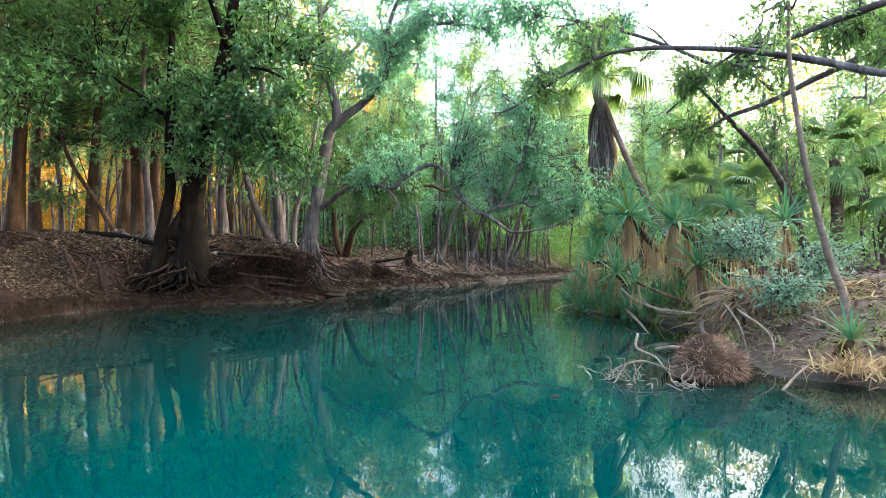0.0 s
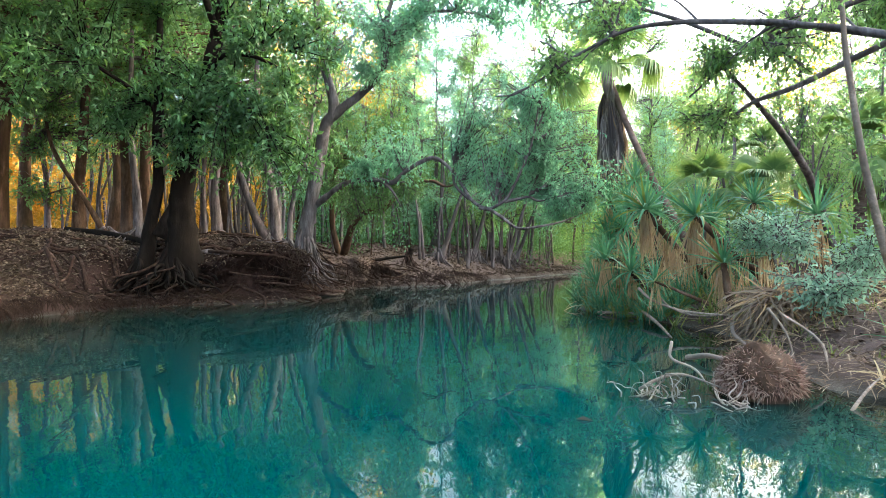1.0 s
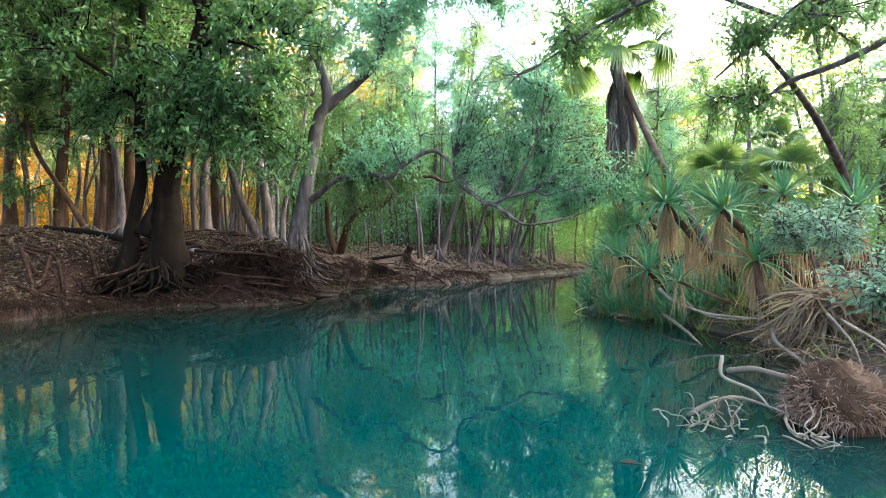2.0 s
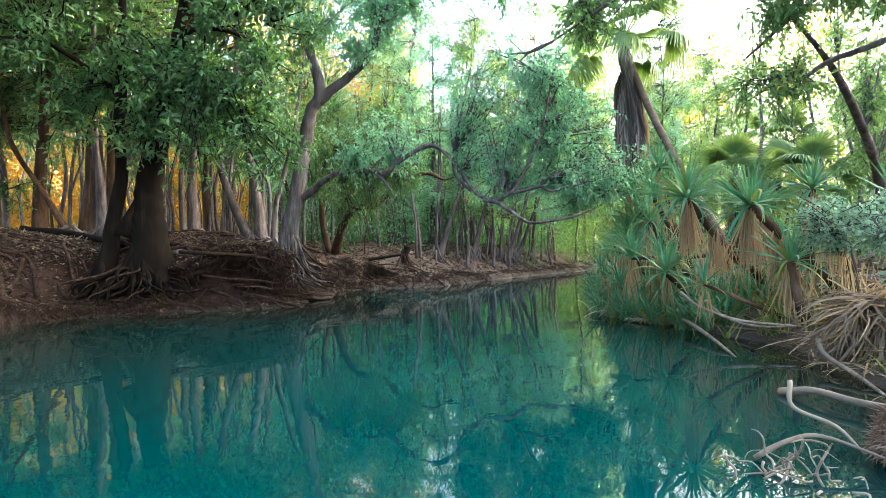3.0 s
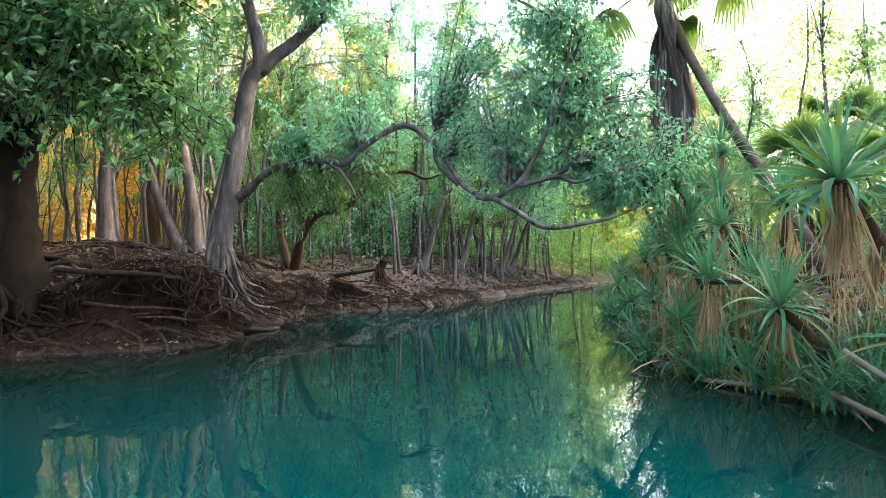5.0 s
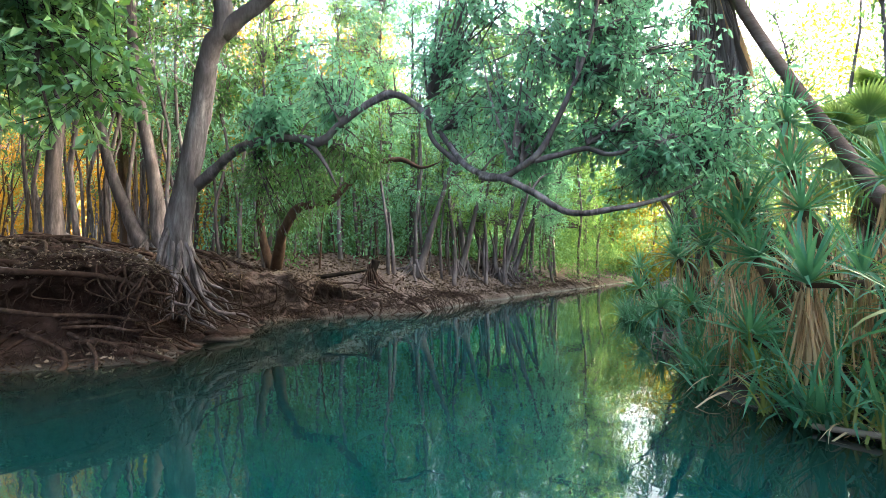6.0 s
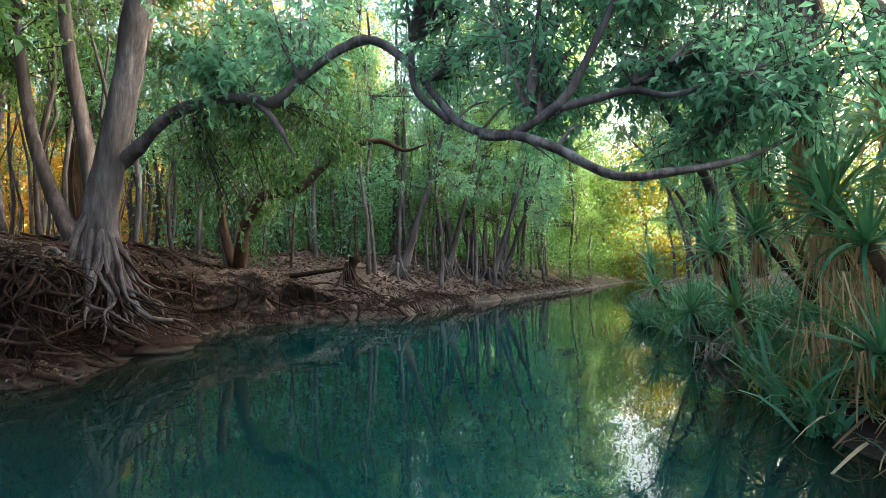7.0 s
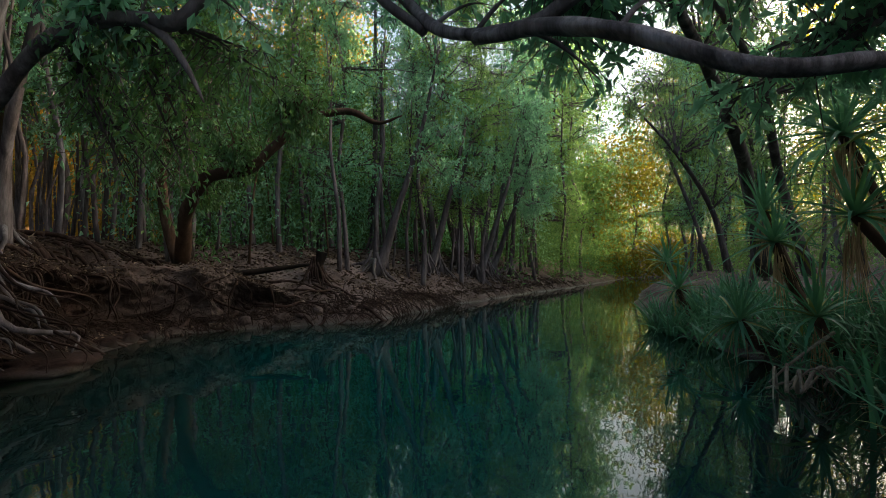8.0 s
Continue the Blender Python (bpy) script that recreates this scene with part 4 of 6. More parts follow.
# ---- screw pines along the right bank ----
LOW = "screw pine leaning over the water, tan dead leaves hanging"
pandanus((5.5, 11.1), (4.09, 10.48, 1.63), 64, 0.8, 44, 0.68, r=0.05)
pandanus((5.9, 10.5), (4.66, 10.1, 1.5), 58, 0.76, 46, 0.7, r=0.05)
pandanus((5.6, 12.1, 1.0), (3.79, 11.9, 0.9), 54, 0.62, 40, 0.72, LOW, r=0.03, top=88, low=20, bow=0.03)
pandanus((5.9, 11.9), (5.25, 11.1, 1.5), 48, 0.72, 24, 0.6)
pandanus((5.2, 12.5), (4.28, 12.1, 0.95), 48, 0.62, 26, 0.5)
pandanus((5.4, 14.0), (4.6, 13.5, 1.95), 50, 0.7, 16, 0.55)
pandanus((5.0, 9.9), (4.0, 9.75, 0.62), 26, 0.52, 10, 0.4, LOW, r=0.025, olive=0.2)
pandanus((5.65, 10.3), (5.6, 10.1, 1.05), 34, 0.75, 12, 0.4, top=86, low=25)
pandanus((6.1, 11.5), (5.8, 10.9, 1.75), 48, 0.7, 20, 0.55)
pandanus((6.5, 10.3), (6.2, 10.0, 1.5), 44, 0.7, 20, 0.55)
pandanus((4.72, 6.2), (4.69, 6.15, 0.3), 40, 0.44, 0, 0.3, "small screw pine with yellowing leaves at the waterline", r=0.04, olive=0.15, low=15)
pandanus((4.5, 11.4), (4.05, 11.2, 0.7), 46, 0.7, 22, 0.5)
pandanus((5.0, 9.6), (4.8, 9.55, 0.85), 44, 0.66, 30, 0.55)
pandanus((4.2, 12.9), (3.8, 12.75, 0.45), 46, 0.68, 10, 0.4, r=0.035)
pandanus((4.6, 13.4), (4.15, 13.3, 1.1), 46, 0.68, 12, 0.45)
pandanus((5.0, 14.9), (4.75, 14.6, 0.9), 48, 0.72, 14, 0.45)
pandanus((5.6, 15.3), (4.75, 15.0, 1.95), 54, 0.78, 20, 0.6)
pandanus((5.3, 14.2), (4.45, 14.1, 1.55), 54, 0.78, 18, 0.55)
pandanus((5.5, 17.3), (4.8, 17.0, 1.5), 48, 0.7, 14, 0.5)
pandanus((5.3, 16.6), (4.6, 16.5, 1.15), 50, 0.72, 14, 0.5)
pandanus((4.8, 16.9), (4.4, 16.8, 0.38), 60, 0.72, 6, 0.4, "bushy low screw pine at the waterline", r=0.05, low=-35)
pandanus((5.3, 15.5), (4.55, 15.4, 1.3), 50, 0.72, 18, 0.55)
pandanus((6.0, 15.9), (5.3, 15.8, 2.4), 52, 0.76, 18, 0.55)
pandanus((5.1, 19.4), (4.8, 19.2, 0.6), 44, 0.7, 8, 0.4)
pandanus((5.9, 21.0), (5.3, 20.8, 1.0), 42, 0.75, 8, 0.4)
pandanus((4.9, 13.9), (4.3, 13.75, 0.55), 46, 0.7, 14, 0.4)
pandanus((4.9, 15.9), (4.5, 15.8, 0.5), 46, 0.7, 12, 0.4)
pandanus((5.0, 12.9), (4.9, 12.6, 1.7), 48, 0.7, 18, 0.55)
pandanus((5.2, 14.5), (4.4, 14.35, 2.15), 56, 0.8, 30, 0.6)
pandanus((5.6, 14.4), (4.85, 14.0, 2.55), 56, 0.8, 30, 0.65)
pandanus((5.0, 14.2), (4.25, 13.85, 1.35), 52, 0.78, 20, 0.5)
pandanus((5.6, 15.9), (4.75, 15.75, 2.0), 56, 0.8, 24, 0.6)
pandanus((5.2, 12.0), (4.35, 11.75, 0.78), 44, 0.62, 40, 0.5, "screw pine with a ring of grey drooping leaves", olive=0.15)
pandanus((5.3, 13.2), (4.35, 12.9, 1.5), 46, 0.66, 14, 0.5)


def bank_spots(n, y0, y1, d0, d1, dz=0.0):
    out = []
    while len(out) < n:
        x, y = rng.uniform(3.2, 7.5), rng.uniform(y0, y1)
        d = float(inland(np.array([x]), np.array([y]))[1][0])
        if d0 < d < d1:
            out.append((x, y, max(0.0, gz(x, y)) + dz))
    return out


tufts("bank_grass", "long green grassy leaves crowding the waterline", "grass", bank_spots(330, 10.3, 20.5, -0.12, 1.3), 0.55, STRAP, per=11)
tufts("bank_grass_yellow", "yellowing grassy leaves at the waterline", "grass", bank_spots(120, 9.0, 14.5, -0.1, 1.0), 0.4, STRAP_OLIVE, per=9)
tufts("yellow_tuft", "tuft of yellow and tan grass at the waterline", "grass", [(4.62 + rng.normal() * 0.17, 6.02 + rng.normal() * 0.1, 0.1) for _ in range(40)], 0.26, DEAD, (0.8, 1.4, 2.0), 9, (15, 70), 0.7)
tufts("dead_leaf_mat", "mat of fallen brown strap leaves on the bank", "dead leaves", bank_spots(230, 7.5, 17, 0.0, 2.6, 0.03) , 0.5, DEAD, (0.4, 0.9, 1.3), 7, (-12, 28), 0.5)
tufts("shore_debris", "fine dry twigs and leaf shreds on the muddy shore", "debris", bank_spots(420, 5.6, 9.2, -0.05, 1.8, 0.02), 0.24, THATCH, (0.4, 0.9, 1.3), 7, (-15, 35), 0.6)
tufts("shore_grass", "sparse dull grass on the muddy shore", "grass", bank_spots(60, 5.8, 8.6, 0.1, 1.6), 0.2, STRAP_OLIVE, (0.4, 0.9, 1.5), 7)
tufts("hanging_dead_leaves", "brown dead leaves hanging through the green", "dead leaves", [(x, y, z + rng.uniform(0.35, 0.9)) for x, y, z in bank_spots(48, 9.2, 14, 0.05, 1.6)], 0.55, DEAD, (0.2, 0.5, 0.9), 11, (-89, -62), 0.4)

# ---- trees of the right bank ----
right_tree = thing("river_tree", (7.6, 6.6, gz(7.6, 6.6)), "grey tree sending long bare branches out over the river", "tree")
limb(right_tree, [(7.6, 6.6, 0.4), (7.5, 6.65, 1.6), (7.3, 6.7, 2.5), (7.2, 7.0, 4.0), (7.5, 7.4, 6.0)], [0.2, 0.16, 0.14, 0.1, 0.05], BARK_GREY, "trunk", 12)
limb(right_tree, [(7.35, 6.7, 2.4), (6.4, 6.95, 2.5), (5.7, 7.2, 2.72), (5.1, 7.65, 3.08), (4.4, 8.05, 3.35), (3.5, 8.35, 3.47), (2.9, 8.5, 3.28), (2.2, 8.6, 2.88), (1.9, 8.7, 2.86)], [0.06, 0.048, 0.04, 0.034, 0.03, 0.024, 0.018, 0.011, 0.006], BARK_PALE, n=60, wob=0.28)
for f, d in ((0.35, (0.1, 0.5, 0.35)), (0.45, (-0.4, 0.3, -0.3)), (0.55, (-0.35, 0.1, 0.35)), (0.68, (-0.45, 0.2, -0.35)), (0.78, (-0.4, 0.1, 0.3)), (0.86, (-0.35, 0.1, -0.2))):
    p = glide([(7.35, 6.7, 2.4), (6.4, 6.95, 2.5), (5.7, 7.2, 2.72), (5.1, 7.65, 3.08), (4.4, 8.05, 3.35), (3.5, 8.35, 3.47), (2.9, 8.5, 3.28), (2.2, 8.6, 2.88), (1.9, 8.7, 2.86)], 101)[int(f * 100)]
    limb(right_tree, [p, p + np.array(d) * 0.55 + (0, 0, 0.05), p + np.array(d)], [0.013, 0.009, 0.003], BARK_PALE, sides=6)
limb(right_tree, [(7.2, 6.9, 3.2), (6.8, 8.6, 3.5), (6.2, 9.0, 3.3), (5.6, 9.2, 3.02), (5.1, 9.4, 2.86), (4.8, 9.5, 2.6)], [0.06, 0.046, 0.038, 0.032, 0.026, 0.01], BARK_PALE)
limb(right_tree, [(7.2, 7.0, 3.8), (6.3, 7.9, 3.75), (5.6, 8.5, 3.62), (5.0, 9.2, 3.5), (4.4, 9.6, 3.0)], [0.05, 0.045, 0.035, 0.025, 0.01], BARK_GREY)
limb(right_tree, [(5.0, 9.2, 3.5), (4.3, 9.5, 4.0), (3.4, 9.7, 4.4), (2.4, 9.7, 4.6)], [0.03, 0.024, 0.016, 0.006], BARK_GREY)
crown(right_tree, "high_foliage", [((2.5, 9.6, 4.55), 0.5, (2.7, 9.7, 4.5)), ((3.1, 9.8, 4.5), 0.5, (3.2, 9.7, 4.4)), ((3.7, 9.9, 4.5), 0.5, (3.8, 9.6, 4.2)), ((2.0, 9.9, 4.9), 0.5, (2.4, 9.7, 4.6))], LEAF_BLUE, BARK_GREY, 0.09, 0.4, nb=9, nt=8, nl=8, droop=0.5, twig=0.36)
crown(right_tree, "foliage", [((2.6, 8.9, 3.5), 0.5, (2.6, 8.5, 3.1)), ((3.3, 9.0, 3.9), 0.5, (3.2, 8.4, 3.4)), ((5.3, 8.6, 3.4), 0.6, (5.0, 9.0, 3.5)), ((6.2, 8.6, 3.9), 0.7, (6.3, 8.4, 3.5)), ((4.6, 9.6, 2.7), 0.45, (4.9, 9.4, 2.8)), ((6.6, 8.0, 3.0), 0.6, (6.6, 8.0, 3.6)), ((5.4, 9.4, 4.2), 0.7, (5.3, 9.0, 3.6)), ((6.8, 9.6, 4.4), 0.9, (6.8, 8.6, 3.6))],
    LEAF_LIGHT, BARK_GREY, 0.075, 0.42, nb=11, nt=9, nl=11, droop=0.5, twig=0.36)
lean_tree = thing("leaning_tree", (8.3, 13.0, gz(8.3, 13.0)), "dark tree trunk leaning from the sandy bank", "tree")
limb(lean_tree, [(8.3, 13.0, 0.6), (7.7, 12.4, 1.4), (7.05, 11.6, 2.1), (6.1, 10.5, 2.62), (5.2, 9.5, 2.92), (4.6, 9.2, 3.4)], [0.11, 0.08, 0.06, 0.046, 0.032, 0.012], BARK_GREY, "trunk", 11)
crown(lean_tree, "foliage", [((6.7, 11.4, 3.4), 0.5, (6.4, 10.8, 2.5)), ((7.5, 12.2, 3.2), 0.55, (7.1, 11.7, 2.1)), ((7.9, 12.6, 2.6), 0.5, (7.6, 12.3, 1.7)), ((4.7, 9.4, 3.6), 0.35, (4.7, 9.25, 3.3))], LEAF_LIGHT, BARK_GREY, 0.075, 0.42, nb=11, nt=10, nl=10, droop=0.5, twig=0.3)
sapling = thing("slender_sapling", (5.32, 7.2, gz(5.32, 7.2)), "slender leaning bare sapling at the water's edge", "tree")
limb(sapling, [(5.32, 7.22, 0.2), (5.28, 7.2, 0.6), (5.1, 7.1, 0.95), (4.82, 6.92, 1.75), (4.7, 6.85, 2.3), (4.62, 6.8, 2.85), (4.65, 6.8, 3.6)], [0.045, 0.038, 0.034, 0.028, 0.023, 0.019, 0.008], DRIFT, "trunk", 8)
crown(sapling, "foliage", [((4.75, 6.9, 3.5), 0.4, (4.65, 6.8, 3.2))], LEAF_LIGHT, BARK_GREY, 0.08, 0.4, nb=5, nt=6, nl=7)
for c, r, s in (((5.2, 8.8, 1.25), (0.5, 0.5, 0.28), (5.4, 9.0, 0.5)), ((5.02, 7.75, 0.72), (0.34, 0.3, 0.17), (5.2, 7.9, 0.3)), ((5.3, 9.6, 1.3), (0.45, 0.4, 0.3), (5.5, 9.6, 0.5)), ((6.1, 8.9, 1.0), (0.5, 0.5, 0.35), (6.1, 9.0, 0.5))):
    sh = thing("shrub", (s[0], s[1], gz(s[0], s[1])), "low grey-green shrub with small leaves on the bank", "shrub", "shrubs on the bank")
    limb(sh, [(s[0], s[1], gz(s[0], s[1]) - 0.05), ((s[0] + c[0]) / 2 + 0.05, (s[1] + c[1]) / 2, (s[2] + c[2]) / 2), c], [0.02, 0.015, 0.008], BARK_GREY, "stem", 6)
    crown(sh, "foliage", [(c, r, (c[0], c[1], c[2] - 0.2))], LEAF_GREY, BARK_GREY, 0.07, 0.45, nb=14, nt=9, nl=8, droop=0.1, twig=0.25)

for pts, rr in (([(6.3, 19.6, 0.8), (5.7, 18.9, 2.2), (5.0, 18.0, 2.7), (4.2, 17.0, 3.2), (3.3, 16.0, 3.6), (2.5, 15.6, 4.3)], 0.12), ([(6.5, 18.9, 0.8), (5.9, 18.5, 2.1), (5.2, 17.6, 2.9), (4.2, 16.6, 3.5), (3.4, 16.3, 4.2)], 0.09),
                ([(7.0, 22.0, 0.8), (6.6, 21.8, 2.0), (5.8, 21.4, 3.0), (5.0, 21.2, 3.8)], 0.08), ([(7.6, 24.0, 0.8), (7.2, 24.0, 2.2), (6.6, 23.8, 3.6), (6.4, 23.8, 5.0)], 0.07)):
    o = thing("leaning_tree", pts[0], "grey leaning tree with drooping foliage above the river", "tree", "leaning trees over the river")
    limb(o, pts, [rr, rr * 0.7, rr * 0.6, rr * 0.5, rr * 0.36, rr * 0.16], BARK_GREY, "trunk", 10, n=26)
    e, q = np.array(pts[-1]), np.array(pts[-2])
    crown(o, "foliage", [(e + (0, 0, 0.3), 0.7, e), (q + (0.3, 0.3, 0.8), 0.8, q), (e + (0.7, 0.9, 0.7), 0.8, q), (np.array(pts[-3]) + (0.6, 0.4, 1.1), 0.8, pts[-3]), (np.array(pts[2]) + (0.9, -0.2, 0.6), 0.7, pts[2])], LEAF_LIGHT, BARK_GREY, 0.09, 0.42, nb=7, nt=8, nl=7, droop=0.5)

# ---- the woods on both banks ----
def woods_tree(height, r, lean, first, nclump, leaf_mat, bark_mat, size, nb, nt, nl, name="paperbark", label="slim grey paperbark tree with sparse high crown", spread_=1.0):
    t = thing(name, (0, 0, 0), label, "tree", "trees of the woods")
    top = (lean[0] * height, lean[1] * height, height)
    mid = [(top[0] * f + rng.uniform(-0.36, 0.36) * min(1, f * 3), top[1] * f + rng.uniform(-0.36, 0.36) * min(1, f * 3), height * f) for f in (0, 0.12, 0.3, 0.5, 0.75, 1.0)]
    mid[0] = (0, 0, -0.25)
    limb(t, mid, [r * 1.3, r * 0.9, r * 0.8, r * 0.75, r * 0.5, r * 0.15], bark_mat, "trunk", 8, n=18, flute=0.1)
    cl = []
    for i in range(nclump):
        f = first + (1 - first) * (i + rng.uniform(0, 1)) / nclump
        a, d = rng.uniform(0, 6.28), rng.uniform(0.2, 1.1) * spread_
        p = np.array([np.interp(f, (0, 0.12, 0.3, 0.5, 0.75, 1.0), [m[k] for m in mid]) for k in range(3)])
        c = p + np.array([math.cos(a) * d, math.sin(a) * d, rng.uniform(0.1, 0.6)])
        cl.append((c, rng.uniform(0.5, 0.95) * spread_, p))
        if d > 0.5:
            limb(t, [p, (p + c) / 2 + np.array([0, 0, -0.08]), c], [r * 0.4, r * 0.28, r * 0.12], bark_mat, "limb", 5, n=6)
    crown(t, "foliage", cl, leaf_mat, bark_mat, size, 0.4, nb, nt, nl, 0.45, 0.6, twigs=False)
    return t


def woods_stem(height, r, lean, leafy, mat):
    t = thing("thin_stem", (0, 0, 0), "thin grey understorey stem among the trees", "sapling", "thin stems of the woods")
    pts = [(0, 0, -0.2)] + [(lean[0] * height * f + rng.uniform(-0.16, 0.16), lean[1] * height * f + rng.uniform(-0.16, 0.16), height * f) for f in (0.25, 0.5, 0.75, 1.0)]
    limb(t, pts, [r * 1.3, r, r * 0.85, r * 0.6, r * 0.25], mat, "trunk", 6, n=9)
    if leafy:
        p = pts[-1]
        crown(t, "foliage", [((p[0], p[1], p[2] - 0.2), 0.55, pts[-2]), ((p[0] + 0.3, p[1], p[2] - 0.9), 0.45, pts[-2])], LEAF_LIGHT if leafy == 2 else LEAF_DARK, mat, 0.11, 0.42, 5, 6, 5, twigs=False)
    return t


trees = [
    woods_tree(9.5, 0.085, (0.03, 0.0), 0.38, 7, LEAF_DARK, BARK_GREY, 0.15, 6, 6, 6),
    woods_tree(11.0, 0.1, (-0.05, 0.02), 0.42, 8, LEAF_BLUE, BARK_PALE, 0.15, 6, 6, 6),
    woods_tree(8.0, 0.065, (0.08, -0.02), 0.34, 6, LEAF_LIGHT, BARK_GREY, 0.14, 6, 6, 6),
    woods_tree(12.5, 0.115, (0.0, 0.03), 0.42, 9, LEAF_DARK, BARK_PALE, 0.16, 6, 6, 6),
    woods_tree(7.0, 0.07, (-0.1, 0.0), 0.3, 6, LEAF_LIGHT, BARK_BROWN, 0.13, 6, 6, 6),
    woods_tree(10.0, 0.08, (0.04, 0.05), 0.36, 8, LEAF_LIGHT, BARK_GREY, 0.15, 6, 6, 6),
]
stems = [woods_stem(5.0, 0.035, (0.05, 0), 0, BARK_GREY), woods_stem(4.0, 0.028, (-0.12, 0.05), 1, BARK_GREY), woods_stem(5.5, 0.045, (0.1, 0.02), 2, BARK_PALE), woods_stem(3.4, 0.022, (0.15, 0.0), 0, BARK_BROWN), woods_stem(6.0, 0.05, (-0.04, 0), 2, BARK_GREY)]


def scatter(things, n, xr, yr, gap, keep, used, smin, smax):
    tries = 0
    made = 0
    first = {id(t): True for t in things}
    while made < n and tries < n * 60:
        tries += 1
        x, y = rng.uniform(*xr), rng.uniform(*yr)
        dl, dr = inland(np.array([x]), np.array([y]))
        if not keep(x, y, float(dl[0]), float(dr[0])):
            continue
        if any((x - a) ** 2 + (y - b) ** 2 < gap * gap for a, b in used):
            continue
        used.append((x, y))
        t = things[rng.integers(len(things))]
        s = rng.uniform(smin, smax)
        m = pose(x, y, gz(x, y), 0, 0, rng.uniform(0, 360)) @ Matrix.Diagonal((s, s, s, 1))
        o = copy_thing(t, m)
        o.matrix_basis = m
        made += 1
    return made


USED = [(-5.45, 14.2), (-3.0, 16.15), (-1.2, 22.7), (2.35, 31.0), (-3.4, 21.5)]
big = [woods_tree(12.0, 0.075, (0.06, -0.03), 0.18, 16, LEAF_LIGHT, BARK_GREY, 0.13, 8, 9, 7, "spreading_tree", "tall spreading tree with light green leaves", 1.7),
       woods_tree(11.0, 0.07, (-0.07, 0.0), 0.2, 15, LEAF_BLUE, BARK_GREY, 0.13, 8, 9, 7, "spreading_tree", "tall spreading tree with blue-green leaves", 1.6)]
for i, (x, y, s) in enumerate(((0.8, 26.4, 0.9), (-0.9, 24.4, 0.8), (-2.9, 26.4, 0.85), (-1.9, 27.4, 0.9), (0.6, 28.6, 0.9), (1.9, 28.2, 0.85), (2.7, 29.8, 0.85), (-6.2, 22.0, 0.85), (3.0, 33.5, 0.85), (-4.6, 24.0, 0.85), (5.6, 38.0, 1.5), (9.0, 45.0, 1.6), (8.0, 22.5, 0.7), (9.8, 27.5, 0.65), (13.0, 34.0, 0.95), (10.6, 31.0, 0.75), (16.5, 38.0, 1.0), (-7.5, 19.5, 1.1), (-10.5, 16.5, 1.0), (13.0, 53.0, 1.3), (21.0, 66.0, 0.9), (25.0, 70.0, 1.0), (17.5, 58.0, 1.3), (30.0, 74.0, 1.0), (14.0, 20.5, 0.75), (17.0, 25.5, 0.9), (21.0, 32.0, 1.0), (12.0, 37.0, 0.9), (5.2, 34.0, 0.9), (7.2, 38.5, 1.0), (9.2, 42.5, 1.1), (9.6, 29.5, 0.7), (11.6, 34.5, 0.8), (14.8, 41.0, 1.0))):
    m = pose(x, y, gz(x, y), 0, 0, i * 77.0) @ Matrix.Diagonal((s, s, s, 1))
    copy_thing(big[(i + i // 3) % 2], m).matrix_basis = m
    USED.append((x, y))
# dark trees added, many out of view, to shade left bank and water
shade = woods_tree(9.5, 0.15, (0.1, 0.02), 0.3, 16, LEAF_DARK, BARK_BROWN, 0.15, 9, 8, 7, "overhanging_tree", "broad dark tree added to shade the left bank", 2.0)
for i, (x, y, s) in enumerate(((-8.6, 10.2, 1.0), (-9.0, 7.0, 1.0), (-10.0, 13.2, 1.1), (-9.0, 3.0, 1.0), (-7.6, 16.6, 1.05), (-12.0, 10.6, 1.2), (-11.6, 6.2, 1.2), (-8.0, 8.4, 1.35), (-8.1, 4.6, 1.4), (-8.2, 0.6, 1.4), (-8.4, -3.8, 1.4), (-11.5, 20.5, 1.4), (-14.8, 18.6, 1.5), (-9.5, 25.0, 1.4), (-17.0, 23.0, 1.6), (-9.2, 18.2, 1.4), (-14.5, 13.5, 1.6), (-12.5, 15.5, 1.55), (-10.6, 15.0, 1.3), (-9.0, 12.0, 1.25))):
    m = pose(x, y, gz(x, y), 0, 0, (-20, 35, 10, 60, -50, 130, 290, 15, -10, 5, 0, 90, 170, 250, 330, 200, 110, 300, 30, 150)[i]) @ Matrix.Diagonal((s, s, s, 1))
    copy_thing(shade, m).matrix_basis = m
    USED.append((x, y))
scatter(trees, 56, (-24, 4), (16, 40), 1.6, lambda x, y, l, r: l > 2.0 and not (-2.0 < x < 0.6 and y < 27), USED, 0.7, 1.0)
scatter(stems, 230, (-14, 10), (19, 38), 0.36, lambda x, y, l, r: l > 1.3, USED, 0.8, 1.3)
scatter(trees[2:], 17, (6, 26), (17, 50), 2.2, lambda x, y, l, r: r > 2.6, USED, 0.5, 0.75)
scatter(stems, 30, (5, 20), (14, 40), 0.7, lambda x, y, l, r: r > 1.5, USED, 0.8, 1.2)
scatter(trees, 34, (-45, 30), (40, 75), 2.5, lambda x, y, l, r: l > 1.5 or r > 1.5, USED, 1.1, 1.5)
# unseen trees added behind the view to shade the near-left water
scatter(trees, 20, (-18, 0), (-14, 4), 2.0, lambda x, y, l, r: l > 1.0, USED, 1.1, 1.6)
for t in trees + stems + big + [shade]:
    for o in t.children_recursive:
        bpy.data.objects.remove(o)
    bpy.data.objects.remove(t)


def thicket(name, label, n, place, size, mat):
    p = np.array([place() for _ in range(n)])
    w = rng.normal(size=(n, 3)) + np.array([0, 0, -0.4])
    s = size * rng.uniform(0.6, 1.3, n)
    ob = new(name, mesh(name, leaves(p, w, s, s * 0.55), mat, False))
    return tagged(ob, label, "woods", kind="stuff")


